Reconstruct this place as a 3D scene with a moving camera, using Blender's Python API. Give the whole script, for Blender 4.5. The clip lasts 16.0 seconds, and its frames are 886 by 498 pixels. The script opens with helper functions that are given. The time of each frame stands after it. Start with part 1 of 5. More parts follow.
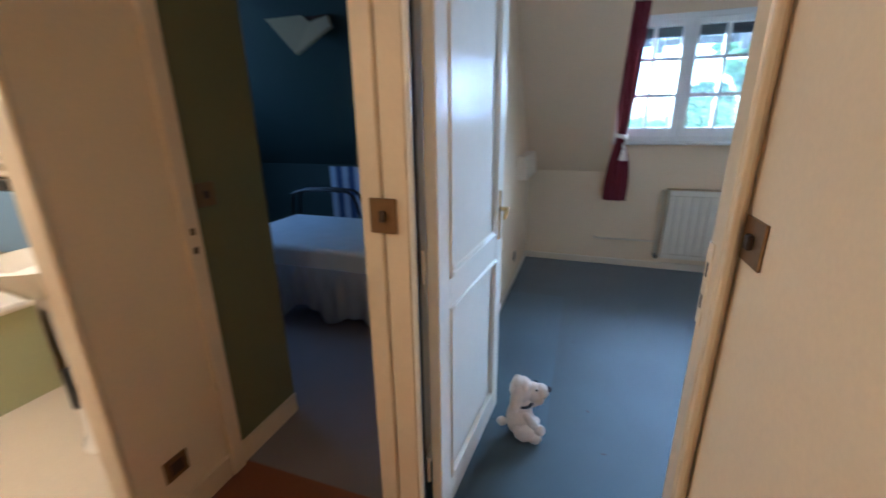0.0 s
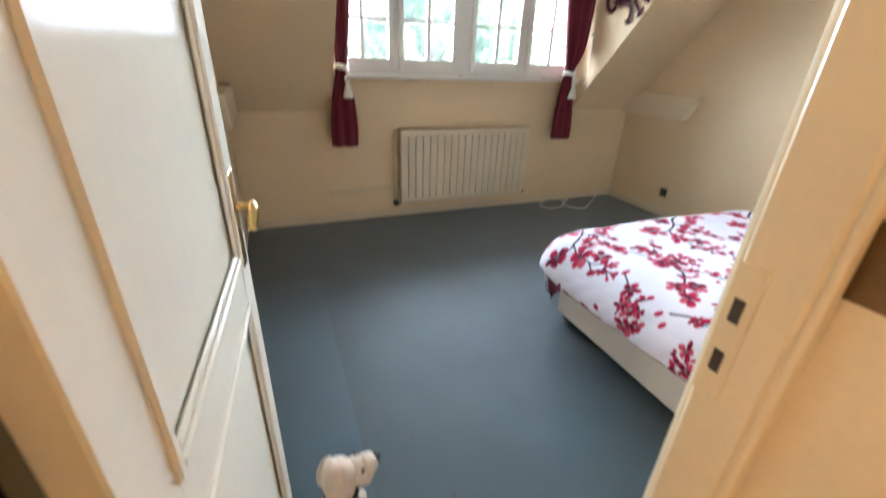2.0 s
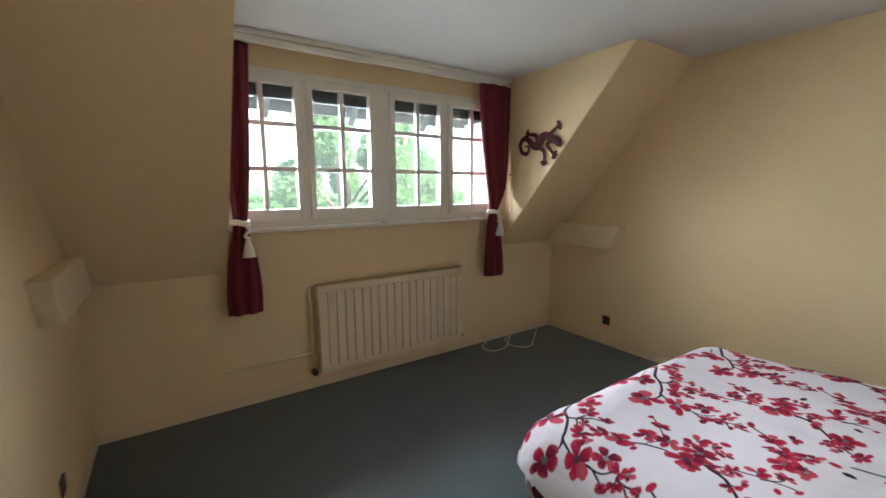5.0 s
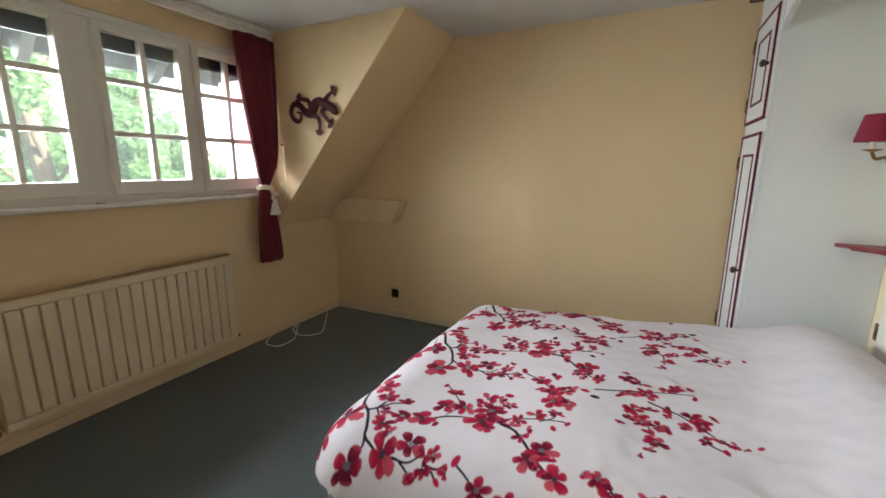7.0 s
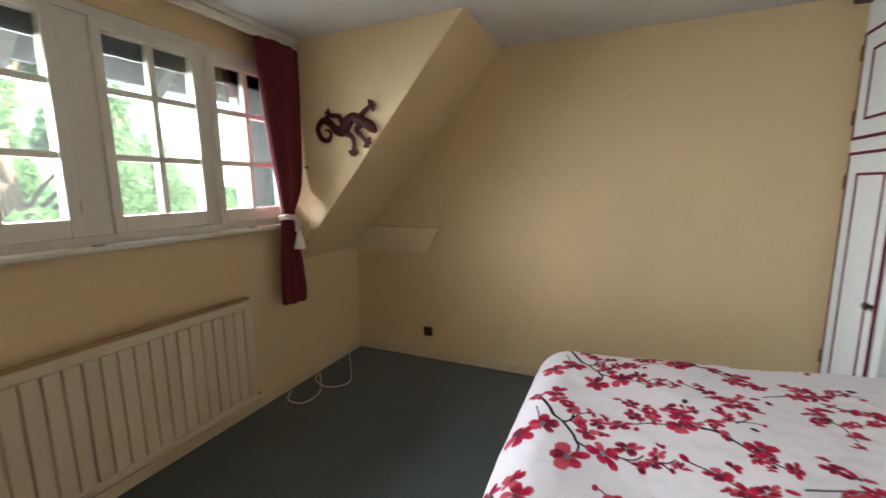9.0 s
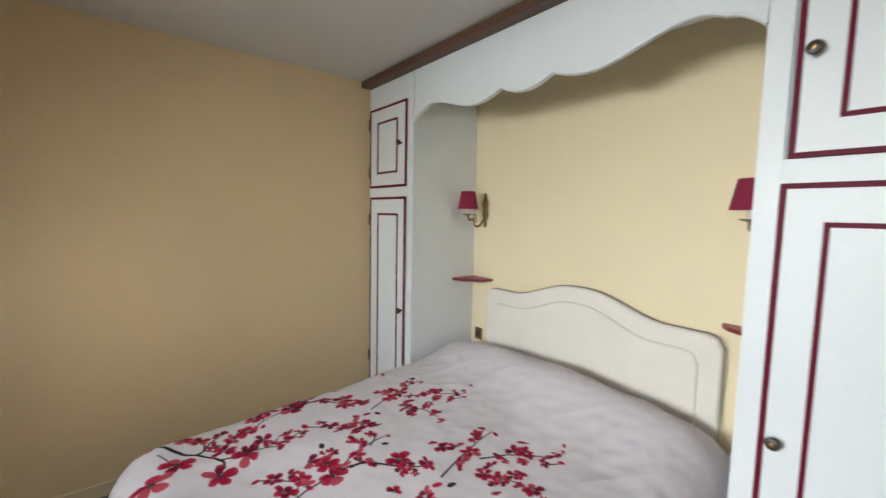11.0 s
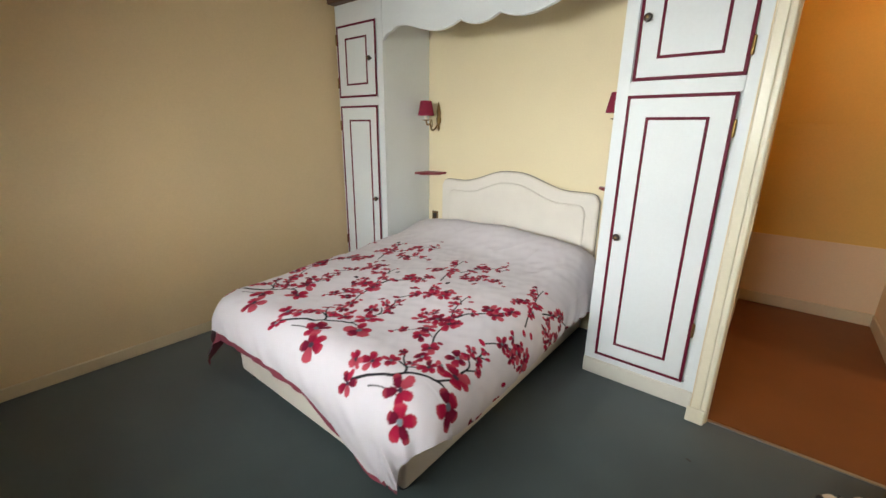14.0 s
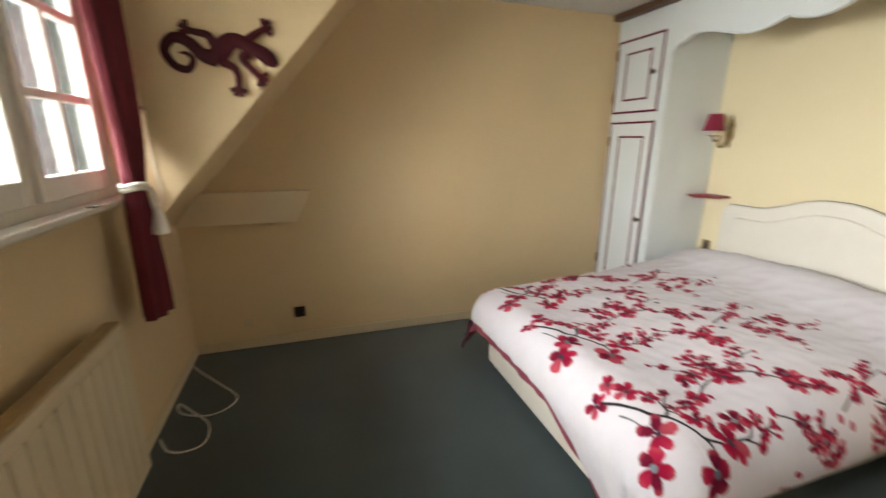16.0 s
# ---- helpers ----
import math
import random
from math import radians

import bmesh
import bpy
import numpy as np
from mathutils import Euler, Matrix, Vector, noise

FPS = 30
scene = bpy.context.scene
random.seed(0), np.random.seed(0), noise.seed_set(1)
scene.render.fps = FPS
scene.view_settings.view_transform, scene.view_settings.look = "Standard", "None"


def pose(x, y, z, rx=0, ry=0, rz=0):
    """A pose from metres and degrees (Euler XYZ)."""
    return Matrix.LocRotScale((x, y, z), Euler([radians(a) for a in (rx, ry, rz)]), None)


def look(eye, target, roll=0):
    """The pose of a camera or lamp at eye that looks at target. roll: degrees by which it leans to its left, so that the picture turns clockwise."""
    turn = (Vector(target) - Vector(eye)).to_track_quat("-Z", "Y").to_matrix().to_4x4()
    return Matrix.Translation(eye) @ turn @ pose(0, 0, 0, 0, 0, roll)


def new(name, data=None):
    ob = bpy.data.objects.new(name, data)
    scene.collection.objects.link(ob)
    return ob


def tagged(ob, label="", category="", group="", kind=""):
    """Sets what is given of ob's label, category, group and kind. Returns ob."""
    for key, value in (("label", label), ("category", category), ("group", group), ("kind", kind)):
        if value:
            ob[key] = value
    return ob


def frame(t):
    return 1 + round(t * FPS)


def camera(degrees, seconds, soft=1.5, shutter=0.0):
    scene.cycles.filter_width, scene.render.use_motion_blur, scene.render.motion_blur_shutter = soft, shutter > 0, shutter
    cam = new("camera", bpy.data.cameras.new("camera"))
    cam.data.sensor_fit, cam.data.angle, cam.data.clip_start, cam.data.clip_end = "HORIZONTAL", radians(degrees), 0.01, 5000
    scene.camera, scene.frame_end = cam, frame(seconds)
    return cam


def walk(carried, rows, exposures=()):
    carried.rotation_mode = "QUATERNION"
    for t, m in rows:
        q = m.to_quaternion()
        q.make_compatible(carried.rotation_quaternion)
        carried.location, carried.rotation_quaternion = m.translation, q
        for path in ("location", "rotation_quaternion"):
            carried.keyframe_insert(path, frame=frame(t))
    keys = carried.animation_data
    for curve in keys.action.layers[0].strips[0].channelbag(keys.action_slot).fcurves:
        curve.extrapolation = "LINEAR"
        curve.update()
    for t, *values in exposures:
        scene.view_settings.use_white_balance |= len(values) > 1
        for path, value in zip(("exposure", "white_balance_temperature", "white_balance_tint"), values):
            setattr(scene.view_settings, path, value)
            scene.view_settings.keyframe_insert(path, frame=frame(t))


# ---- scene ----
cam = camera(94.9, 16.0, shutter=0.4)
PATH = [
    (0, (1.029, 0.802, 1.453), (0.407, 2.605, 0.85), -0.7),
    (0.5, (0.879, 1.059, 1.428), (0.787, 2.873, 0.591), -0.4),
    (1, (0.83, 1.303, 1.311), (0.892, 2.863, 0.062), 0.7),
    (1.5, (0.827, 1.475, 1.292), (1.16, 2.972, 0.008), 2.5),
    (2, (0.791, 1.605, 1.392), (1.494, 3.272, 0.538), 2.5),
    (2.5, (0.771, 1.688, 1.468), (1.542, 3.457, 0.944), -0.2),
    (3, (0.778, 1.733, 1.532), (1.582, 3.534, 1.206), -0.6),
    (5.3, (1.0, 2.227, 1.497), (2.218, 3.786, 1.203), -0.4),
    (5.5, (1.012, 2.262, 1.508), (2.327, 3.735, 1.195), -0.3),
    (6, (1.038, 2.293, 1.497), (2.573, 3.527, 1.151), -0.1),
    (6.5, (1.09, 2.273, 1.48), (2.765, 3.298, 1.102), 0.2),
    (7, (1.154, 2.315, 1.458), (2.909, 3.188, 1.064), 0.3),
    (7.5, (1.289, 2.47, 1.469), (3.102, 3.209, 1.058), 0.5),
    (8, (1.338, 2.625, 1.482), (3.14, 3.408, 1.109), -0.1),
    (8.5, (1.331, 2.767, 1.494), (3.072, 3.701, 1.187), -1.1),
    (9, (1.328, 2.956, 1.498), (3.137, 3.749, 1.188), -0.6),
    (9.5, (1.526, 2.995, 1.466), (3.487, 3.275, 1.192), 0.6),
    (10, (1.696, 3.081, 1.516), (3.651, 2.711, 1.311), 0.8),
    (10.2, (1.727, 3.128, 1.525), (3.619, 2.507, 1.332), 0.7),
    (12.3, (1.469, 3.603, 1.55), (2.662, 2.014, 1.319), 1.8),
    (12.5, (1.459, 3.673, 1.532), (2.626, 2.076, 1.238), 1.3),
    (13, (1.423, 3.87, 1.501), (2.566, 2.287, 1.065), 0.5),
    (13.5, (1.337, 4.032, 1.473), (2.518, 2.502, 0.962), 0.8),
    (14, (1.287, 4.16, 1.475), (2.494, 2.669, 0.907), 0.6),
    (14.5, (1.301, 4.29, 1.464), (2.493, 2.791, 0.887), 0.0),
    (15, (1.303, 4.313, 1.465), (2.594, 2.9, 0.885), -0.0),
    (15.5, (1.315, 4.335, 1.469), (2.866, 3.199, 0.918), -1.1),
    (16, (1.341, 4.31, 1.497), (3.176, 3.706, 0.981), 0.4),
]
EXPOSURES = [(0.0, 3.45, 4300, 10), (0.5, 3.55, 4800, 10), (1.0, 3.65, 4900, 10), (1.5, 3.82, 5000, 10), (2.0, 3.9, 5600, 10), (2.5, 3.5, 6300, 10), (3.0, 3.1, 6500, 10), (5.3, 2.98, 6200, 10), (6.0, 3.05, 6200, 10),
             (7.0, 2.92, 6600, 10), (8.5, 2.85, 6600, 10), (9.5, 3.0, 6600, 10), (10.0, 2.95, 6600, 10), (12.5, 2.62, 6900, 10), (13.5, 2.75, 7000, 10), (14.5, 2.9, 7000, 10), (15.5, 2.96, 7200, 10), (16.0, 3.0, 7200, 10)]
walk(cam, [(t, look(eye, target, roll)) for t, eye, target, roll in PATH], EXPOSURES)

# ---- world, sun, lamps ----
world = bpy.data.worlds.new("sky")
scene.world = world
world.use_nodes = True
wn = world.node_tree.nodes
sky = wn.new("ShaderNodeTexSky")
sky.sky_type, sky.sun_disc = "NISHITA", False
SUN_EL, SUN_AZ = 32.0, 160.0
sky.sun_elevation, sky.sun_rotation = radians(SUN_EL), radians(SUN_AZ)
wn["Background"].inputs["Strength"].default_value = 0.15
world.node_tree.links.new(sky.outputs["Color"], wn["Background"].inputs["Color"])
sun_data = bpy.data.lights.new("sun", "SUN")
sun_data.energy, sun_data.angle, sun_data.color = 5.0, radians(0.5), (1.0, 0.93, 0.82)
sun = new("sun", sun_data)
az = radians(SUN_AZ)
sun.matrix_world = look((12 * math.sin(az), 12 * math.cos(az), 12 * math.tan(radians(SUN_EL))), (0, 0, 0))

SKYLIGHT = 28.0
sky_lamp = bpy.data.lights.new("window_skylight", "AREA")
sky_lamp.shape, sky_lamp.size, sky_lamp.size_y, sky_lamp.energy = "RECTANGLE", 3.0, 0.75, SKYLIGHT
sky_lamp.color = (0.90, 0.96, 1.0)
new("window_skylight", sky_lamp).matrix_world = look((2.44, 5.90, 1.84), (2.44, 3.35, 0.60))
sky_lamp.spread = radians(118)

HALL_W = 0.78
hall_lamp = bpy.data.lights.new("hall_bulb", "POINT")
hall_lamp.energy, hall_lamp.color, hall_lamp.shadow_soft_size = HALL_W, (1.0, 0.67, 0.36), 0.06
new("hall_bulb", hall_lamp).location = (0.72, 0.45, 2.25)
bath_lamp = bpy.data.lights.new("bathroom_bulb", "POINT")
bath_lamp.energy, bath_lamp.color, bath_lamp.shadow_soft_size = 8.0, (1.0, 0.72, 0.42), 0.06
new("bathroom_bulb", bath_lamp).location = (-1.3, 0.9, 2.2)
blue_lamp = bpy.data.lights.new("blue_room_skylight", "AREA")
blue_lamp.shape, blue_lamp.size, blue_lamp.size_y, blue_lamp.energy, blue_lamp.color = "RECTANGLE", 0.6, 0.8, 0.8, (0.72, 0.86, 1.0)
new("blue_room_skylight", blue_lamp).matrix_world = look((-3.12, 3.4, 1.5), (0.0, 3.5, 0.2))

# ---- materials ----
def material(name, colour, rough=0.6, metal=0.0, vary=0.08, coarse=2.0, fine=60.0, bump=0.15, spread=0.002, coat=0.0, sheen=0.0, per_object=0.0):
    """Paint, cloth, metal or wood: a base colour with stains at one scale, grain at another, and a fine relief."""
    m = bpy.data.materials.new(name)
    m.use_nodes = True
    n, l = m.node_tree.nodes, m.node_tree.links
    bsdf = n["Principled BSDF"]
    geo = n.new("ShaderNodeNewGeometry")
    big, small = n.new("ShaderNodeTexNoise"), n.new("ShaderNodeTexNoise")
    big.inputs["Scale"].default_value, small.inputs["Scale"].default_value = coarse, fine
    big.inputs["Detail"].default_value, small.inputs["Detail"].default_value = 4.0, 3.0
    for t in (big, small):
        l.new(geo.outputs["Position"], t.inputs["Vector"])
    add = n.new("ShaderNodeMath")
    add.operation = "MULTIPLY_ADD"
    add.inputs[1].default_value = 0.6
    l.new(big.outputs["Fac"], add.inputs[0])
    part_small = n.new("ShaderNodeMath")
    part_small.operation = "MULTIPLY"
    part_small.inputs[1].default_value = 0.4
    l.new(small.outputs["Fac"], part_small.inputs[0])
    l.new(part_small.outputs[0], add.inputs[2])
    ramp = n.new("ShaderNodeMapRange")
    ramp.inputs["From Min"].default_value, ramp.inputs["From Max"].default_value = 0.3, 0.7
    ramp.inputs["To Min"].default_value, ramp.inputs["To Max"].default_value = 1.0 - vary, 1.0 + vary
    l.new(add.outputs[0], ramp.inputs["Value"])
    tint = n.new("ShaderNodeVectorMath")
    tint.operation = "SCALE"
    tint.inputs[0].default_value = colour
    if per_object:
        info, rnd = n.new("ShaderNodeObjectInfo"), n.new("ShaderNodeMapRange")
        rnd.inputs["To Min"].default_value, rnd.inputs["To Max"].default_value = 1 - per_object, 1 + per_object
        l.new(info.outputs["Random"], rnd.inputs["Value"])
        mul = n.new("ShaderNodeMath")
        mul.operation = "MULTIPLY"
        l.new(ramp.outputs[0], mul.inputs[0])
        l.new(rnd.outputs[0], mul.inputs[1])
        l.new(mul.outputs[0], tint.inputs["Scale"])
    else:
        l.new(ramp.outputs[0], tint.inputs["Scale"])
    l.new(tint.outputs["Vector"], bsdf.inputs["Base Color"])
    bsdf.inputs["Roughness"].default_value, bsdf.inputs["Metallic"].default_value = rough, metal
    bsdf.inputs["Coat Weight"].default_value, bsdf.inputs["Sheen Weight"].default_value = coat, sheen
    if bump:
        b = n.new("ShaderNodeBump")
        b.inputs["Strength"].default_value, b.inputs["Distance"].default_value = bump, spread
        l.new(add.outputs[0], b.inputs["Height"])
        l.new(b.outputs["Normal"], bsdf.inputs["Normal"])
    return m


def glass_material():
    m = bpy.data.materials.new("window_glass")
    m.use_nodes = True
    n, l = m.node_tree.nodes, m.node_tree.links
    n.remove(n["Principled BSDF"])
    clear, gloss, mix, fres = n.new("ShaderNodeBsdfTransparent"), n.new("ShaderNodeBsdfGlossy"), n.new("ShaderNodeMixShader"), n.new("ShaderNodeFresnel")
    clear.inputs["Color"].default_value = (0.95, 0.97, 0.96, 1)
    gloss.inputs["Roughness"].default_value = 0.02
    l.new(fres.outputs[0], mix.inputs[0])
    l.new(clear.outputs[0], mix.inputs[1])
    l.new(gloss.outputs[0], mix.inputs[2])
    # a thin translucent film, added to lay a pale daylight haze over the view
    veil, film = n.new("ShaderNodeBsdfTranslucent"), n.new("ShaderNodeMixShader")
    veil.inputs["Color"].default_value, film.inputs[0].default_value = (0.80, 0.88, 0.86, 1), 0.008
    l.new(mix.outputs[0], film.inputs[1])
    l.new(veil.outputs[0], film.inputs[2])
    l.new(film.outputs[0], n["Material Output"].inputs["Surface"])
    return m


def printed_cloth():
    """White cotton that takes its print from the mesh's colours."""
    m = material("printed_cotton", (1, 1, 1), 0.85, vary=0.03, coarse=5, fine=350, bump=0.12, spread=0.001)
    m.node_tree.nodes["Principled BSDF"].inputs["Specular IOR Level"].default_value = 0.15
    n, l = m.node_tree.nodes, m.node_tree.links
    a, mul = n.new("ShaderNodeAttribute"), n.new("ShaderNodeVectorMath")
    a.attribute_name = "print"
    mul.operation = "MULTIPLY"
    bsdf = n["Principled BSDF"]
    was = bsdf.inputs["Base Color"].links[0].from_socket
    l.new(was, mul.inputs[0])
    l.new(a.outputs["Color"], mul.inputs[1])
    l.new(mul.outputs["Vector"], bsdf.inputs["Base Color"])
    return m


M_WALL = material("cream_wall_paint", (0.72, 0.55, 0.325), 0.7, vary=0.05, coarse=1.3, fine=90, bump=0.12)
M_HALLWALL = material("hall_wall_paint", (0.70, 0.575, 0.385), 0.6, vary=0.05, coarse=1.5, fine=80, bump=0.1)
M_ALCOVE = material("pale_yellow_wall_paint", (0.80, 0.685, 0.46), 0.7, vary=0.04, coarse=1.5, fine=90, bump=0.1)
M_BLUE = material("blue_green_wall_paint", (0.030, 0.056, 0.055), 0.7, vary=0.06)
# the blue-green paint again, turned olive by warm lamp light put into the colour
M_WARMLITBLUE = material("warm_lit_blue_green_paint", (0.14, 0.135, 0.055), 0.7, vary=0.06)
M_BEAM = material("ivory_boxing_paint", (0.76, 0.62, 0.42), 0.5, vary=0.04)
M_PATCH = material("bluer_carpet", (0.032, 0.064, 0.078), 0.62, vary=0.22, coarse=1.5, fine=260, bump=0.5, spread=0.004, sheen=0.4)
M_CEIL = material("ceiling_paint", (0.62, 0.61, 0.585), 0.8, vary=0.03, bump=0.1)
M_CARPET = material("blue_grey_carpet", (0.030, 0.051, 0.054), 0.62, vary=0.34, coarse=2.2, fine=260, bump=0.5, spread=0.004, sheen=0.35)
M_HALLFLOOR = material("terracotta_floor", (0.185, 0.060, 0.017), 0.55, vary=0.12, coarse=3, fine=120)
M_GREYCARPET = material("grey_mauve_carpet", (0.21, 0.18, 0.185), 0.95, vary=0.1, fine=220, bump=0.4)
M_BEIGE = material("beige_tile", (0.6, 0.5, 0.36), 0.4, vary=0.06)
M_WHITE = material("white_gloss_paint", (0.70, 0.67, 0.60), 0.32, vary=0.03, coarse=3, fine=40, bump=0.05)
M_DOOR = material("white_door_enamel", (0.80, 0.75, 0.62), 0.16, vary=0.03, coarse=3, fine=40, bump=0.05, coat=0.0)
M_DOOR.node_tree.nodes["Principled BSDF"].inputs["Specular IOR Level"].default_value = 0.0
door_n, door_l = M_DOOR.node_tree.nodes, M_DOOR.node_tree.links
door_gloss, door_mix = door_n.new("ShaderNodeBsdfGlossy"), door_n.new("ShaderNodeMixShader")
door_gloss.inputs["Roughness"].default_value, door_mix.inputs[0].default_value = 0.13, 0.020
door_l.new(door_n["Principled BSDF"].outputs[0], door_mix.inputs[1])
door_l.new(door_gloss.outputs[0], door_mix.inputs[2])
door_l.new(door_mix.outputs[0], door_n["Material Output"].inputs["Surface"])
M_IVORY = material("ivory_gloss_paint", (0.78, 0.72, 0.57), 0.3, vary=0.05, coarse=4, fine=60, bump=0.06)
# hall wall colour with the lamp's orange light painted in
M_ORANGELIT = material("orange_lit_hall_paint", (0.74, 0.46, 0.12), 0.6, vary=0.06, coarse=1.5, fine=80, bump=0.1)
M_CREAM = material("cream_gloss_paint", (0.66, 0.54, 0.36), 0.35, vary=0.05, coarse=4, fine=60, bump=0.06)
M_CABINET = material("white_cabinet_paint", (0.73, 0.765, 0.78), 0.42, vary=0.03, coarse=3, fine=70, bump=0.08)
M_MAROON = material("maroon_paint", (0.125, 0.005, 0.022), 0.5, vary=0.12, fine=90, bump=0.1)
M_MAROON.node_tree.nodes["Principled BSDF"].inputs["IOR"].default_value = 1.25
M_RED = material("red_lampshade_cloth", (0.23, 0.008, 0.038), 0.8, vary=0.1, fine=300, bump=0.2)
M_SHELFRED = material("red_shelf_paint", (0.22, 0.02, 0.03), 0.4, vary=0.1)
M_CURTAIN = material("burgundy_curtain_cloth", (0.115, 0.004, 0.012), 0.85, vary=0.15, coarse=9, fine=320, bump=0.25, sheen=0.05)
M_LINING = material("crimson_reverse_cotton", (0.26, 0.045, 0.075), 0.85, vary=0.1, coarse=9, fine=300, bump=0.2)
M_ROPE = material("white_cord", (0.75, 0.70, 0.62), 0.85, vary=0.12, fine=250, bump=0.4)
M_BRASS = material("aged_brass", (0.24, 0.155, 0.06), 0.40, metal=1.0, vary=0.15, fine=80)
M_HANDLE = material("polished_brass", (0.62, 0.43, 0.16), 0.26, metal=1.0, vary=0.12, fine=80)
M_BRONZE = material("bronze_plate", (0.20, 0.12, 0.05), 0.4, metal=0.7, vary=0.15, fine=80)
M_DARK = material("dark_brown_plastic", (0.035, 0.02, 0.012), 0.4, vary=0.1)
M_BLACK = material("black_plastic", (0.012, 0.012, 0.013), 0.35, vary=0.1)
M_RADIATOR = material("cream_radiator_enamel", (0.66, 0.56, 0.39), 0.4, vary=0.05, coarse=5, fine=70, bump=0.06)
# brown that paints the thin shadow line along the radiator's top
M_RADTOP = material("shadow_brown_radiator_top", (0.40, 0.27, 0.13), 0.55, vary=0.2)
M_GECKO = material("wine_red_metal", (0.060, 0.008, 0.012), 0.5, vary=0.25, coarse=14, fine=120)
M_GECKO.node_tree.nodes["Principled BSDF"].inputs["IOR"].default_value = 1.25
M_PLUSH = material("cream_plush", (0.72, 0.60, 0.47), 0.95, vary=0.12, coarse=30, fine=380, bump=0.9, spread=0.004, sheen=0.3)
M_FABRIC = material("cream_upholstery", (0.74, 0.69, 0.62), 0.85, vary=0.05, coarse=6, fine=320, bump=0.25)
M_COTTON = material("white_cotton", (0.68, 0.65, 0.69), 0.85, vary=0.04, coarse=6, fine=300, bump=0.15)
M_RIMSHADE = material("grey_brown_rim_shade", (0.16, 0.14, 0.12), 0.7, vary=0.15, fine=200)
M_PRINT = printed_cloth()
M_GLASS = glass_material()
M_SHUTTER = material("grey_shutter_paint", (0.42, 0.45, 0.50), 0.6, vary=0.1)
M_EAVE = material("weathered_eave_board", (0.05, 0.05, 0.055), 0.8, vary=0.2)
M_LEAF = material("tree_leaf", (0.11, 0.20, 0.085), 0.6, vary=0.35, coarse=1.2, fine=20, bump=0, per_object=0.2)
M_LEAF.node_tree.nodes["Principled BSDF"].inputs["Transmission Weight"].default_value = 0.0
leaf_n, leaf_l = M_LEAF.node_tree.nodes, M_LEAF.node_tree.links
leaf_thin, leaf_mix = leaf_n.new("ShaderNodeBsdfTranslucent"), leaf_n.new("ShaderNodeMixShader")
leaf_thin.inputs["Color"].default_value, leaf_mix.inputs[0].default_value = (0.24, 0.38, 0.18, 1), 0.65
leaf_l.new(leaf_n["Principled BSDF"].outputs[0], leaf_mix.inputs[1])
leaf_l.new(leaf_thin.outputs[0], leaf_mix.inputs[2])
leaf_l.new(leaf_mix.outputs[0], leaf_n["Material Output"].inputs["Surface"])
M_BARK = material("bark", (0.10, 0.07, 0.05), 0.9, vary=0.3, fine=25, bump=0.6)
M_GRASS = material("lawn", (0.06, 0.11, 0.03), 0.9, vary=0.3, coarse=0.4, fine=8, bump=0.3)
M_TOWEL = material("blue_towel", (0.16, 0.24, 0.34), 0.9, vary=0.1, fine=200, bump=0.4)
M_CERAMIC = material("white_ceramic", (0.80, 0.76, 0.68), 0.15, vary=0.02, bump=0)
M_OLIVE = material("pale_green_tub_panel", (0.42, 0.44, 0.24), 0.4, vary=0.05)
M_SKIRT = material("grey_bed_valance", (0.36, 0.37, 0.42), 0.9, vary=0.1, fine=200)
M_STEEL = material("dull_steel", (0.45, 0.45, 0.46), 0.35, metal=1.0, vary=0.1)
M_WOOD = material("brown_wood", (0.10, 0.05, 0.03), 0.5, vary=0.2)


# ---- building helpers ----
def add_box(bm, x0, x1, y0, y1, z0, z1, bevel=0.0, segments=1):
    """One box, with bevelled edges where asked, added to bm."""
    x0, x1, y0, y1, z0, z1 = min(x0, x1), max(x0, x1), min(y0, y1), max(y0, y1), min(z0, z1), max(z0, z1)
    target = bmesh.new() if bevel else bm
    v = [target.verts.new(p) for p in ((x0, y0, z0), (x1, y0, z0), (x1, y1, z0), (x0, y1, z0), (x0, y0, z1), (x1, y0, z1), (x1, y1, z1), (x0, y1, z1))]
    for f in ((3, 2, 1, 0), (4, 5, 6, 7), (0, 1, 5, 4), (1, 2, 6, 5), (2, 3, 7, 6), (3, 0, 4, 7)):
        target.faces.new([v[i] for i in f])
    if bevel:
        bmesh.ops.bevel(target, geom=target.edges[:], offset=bevel, segments=segments, affect="EDGES", profile=0.5)
        merge(bm, target)
    return bm


def merge(bm, other):
    """Copies other into bm and frees it."""
    me = bpy.data.meshes.new("tmp")
    other.to_mesh(me)
    other.free()
    bm.from_mesh(me)
    bpy.data.meshes.remove(me)


def box(*a, **k):
    return add_box(bmesh.new(), *a, **k)


def prism(bm, outline, axis, a, b):
    """An outline of 2D points, extruded along an axis from a to b. For axis x the points are (y, z), for y (x, z), for z (x, y)."""
    def place(p, d):
        return {"x": (d, p[0], p[1]), "y": (p[0], d, p[1]), "z": (p[0], p[1], d)}[axis]
    lo, hi = [bm.verts.new(place(p, a)) for p in outline], [bm.verts.new(place(p, b)) for p in outline]
    n = len(outline)
    bm.faces.new(lo)
    bm.faces.new(hi[::-1])
    for i in range(n):
        bm.faces.new((lo[i], hi[i], hi[(i + 1) % n], lo[(i + 1) % n]))
    bmesh.ops.recalc_face_normals(bm, faces=bm.faces[:])
    return bm


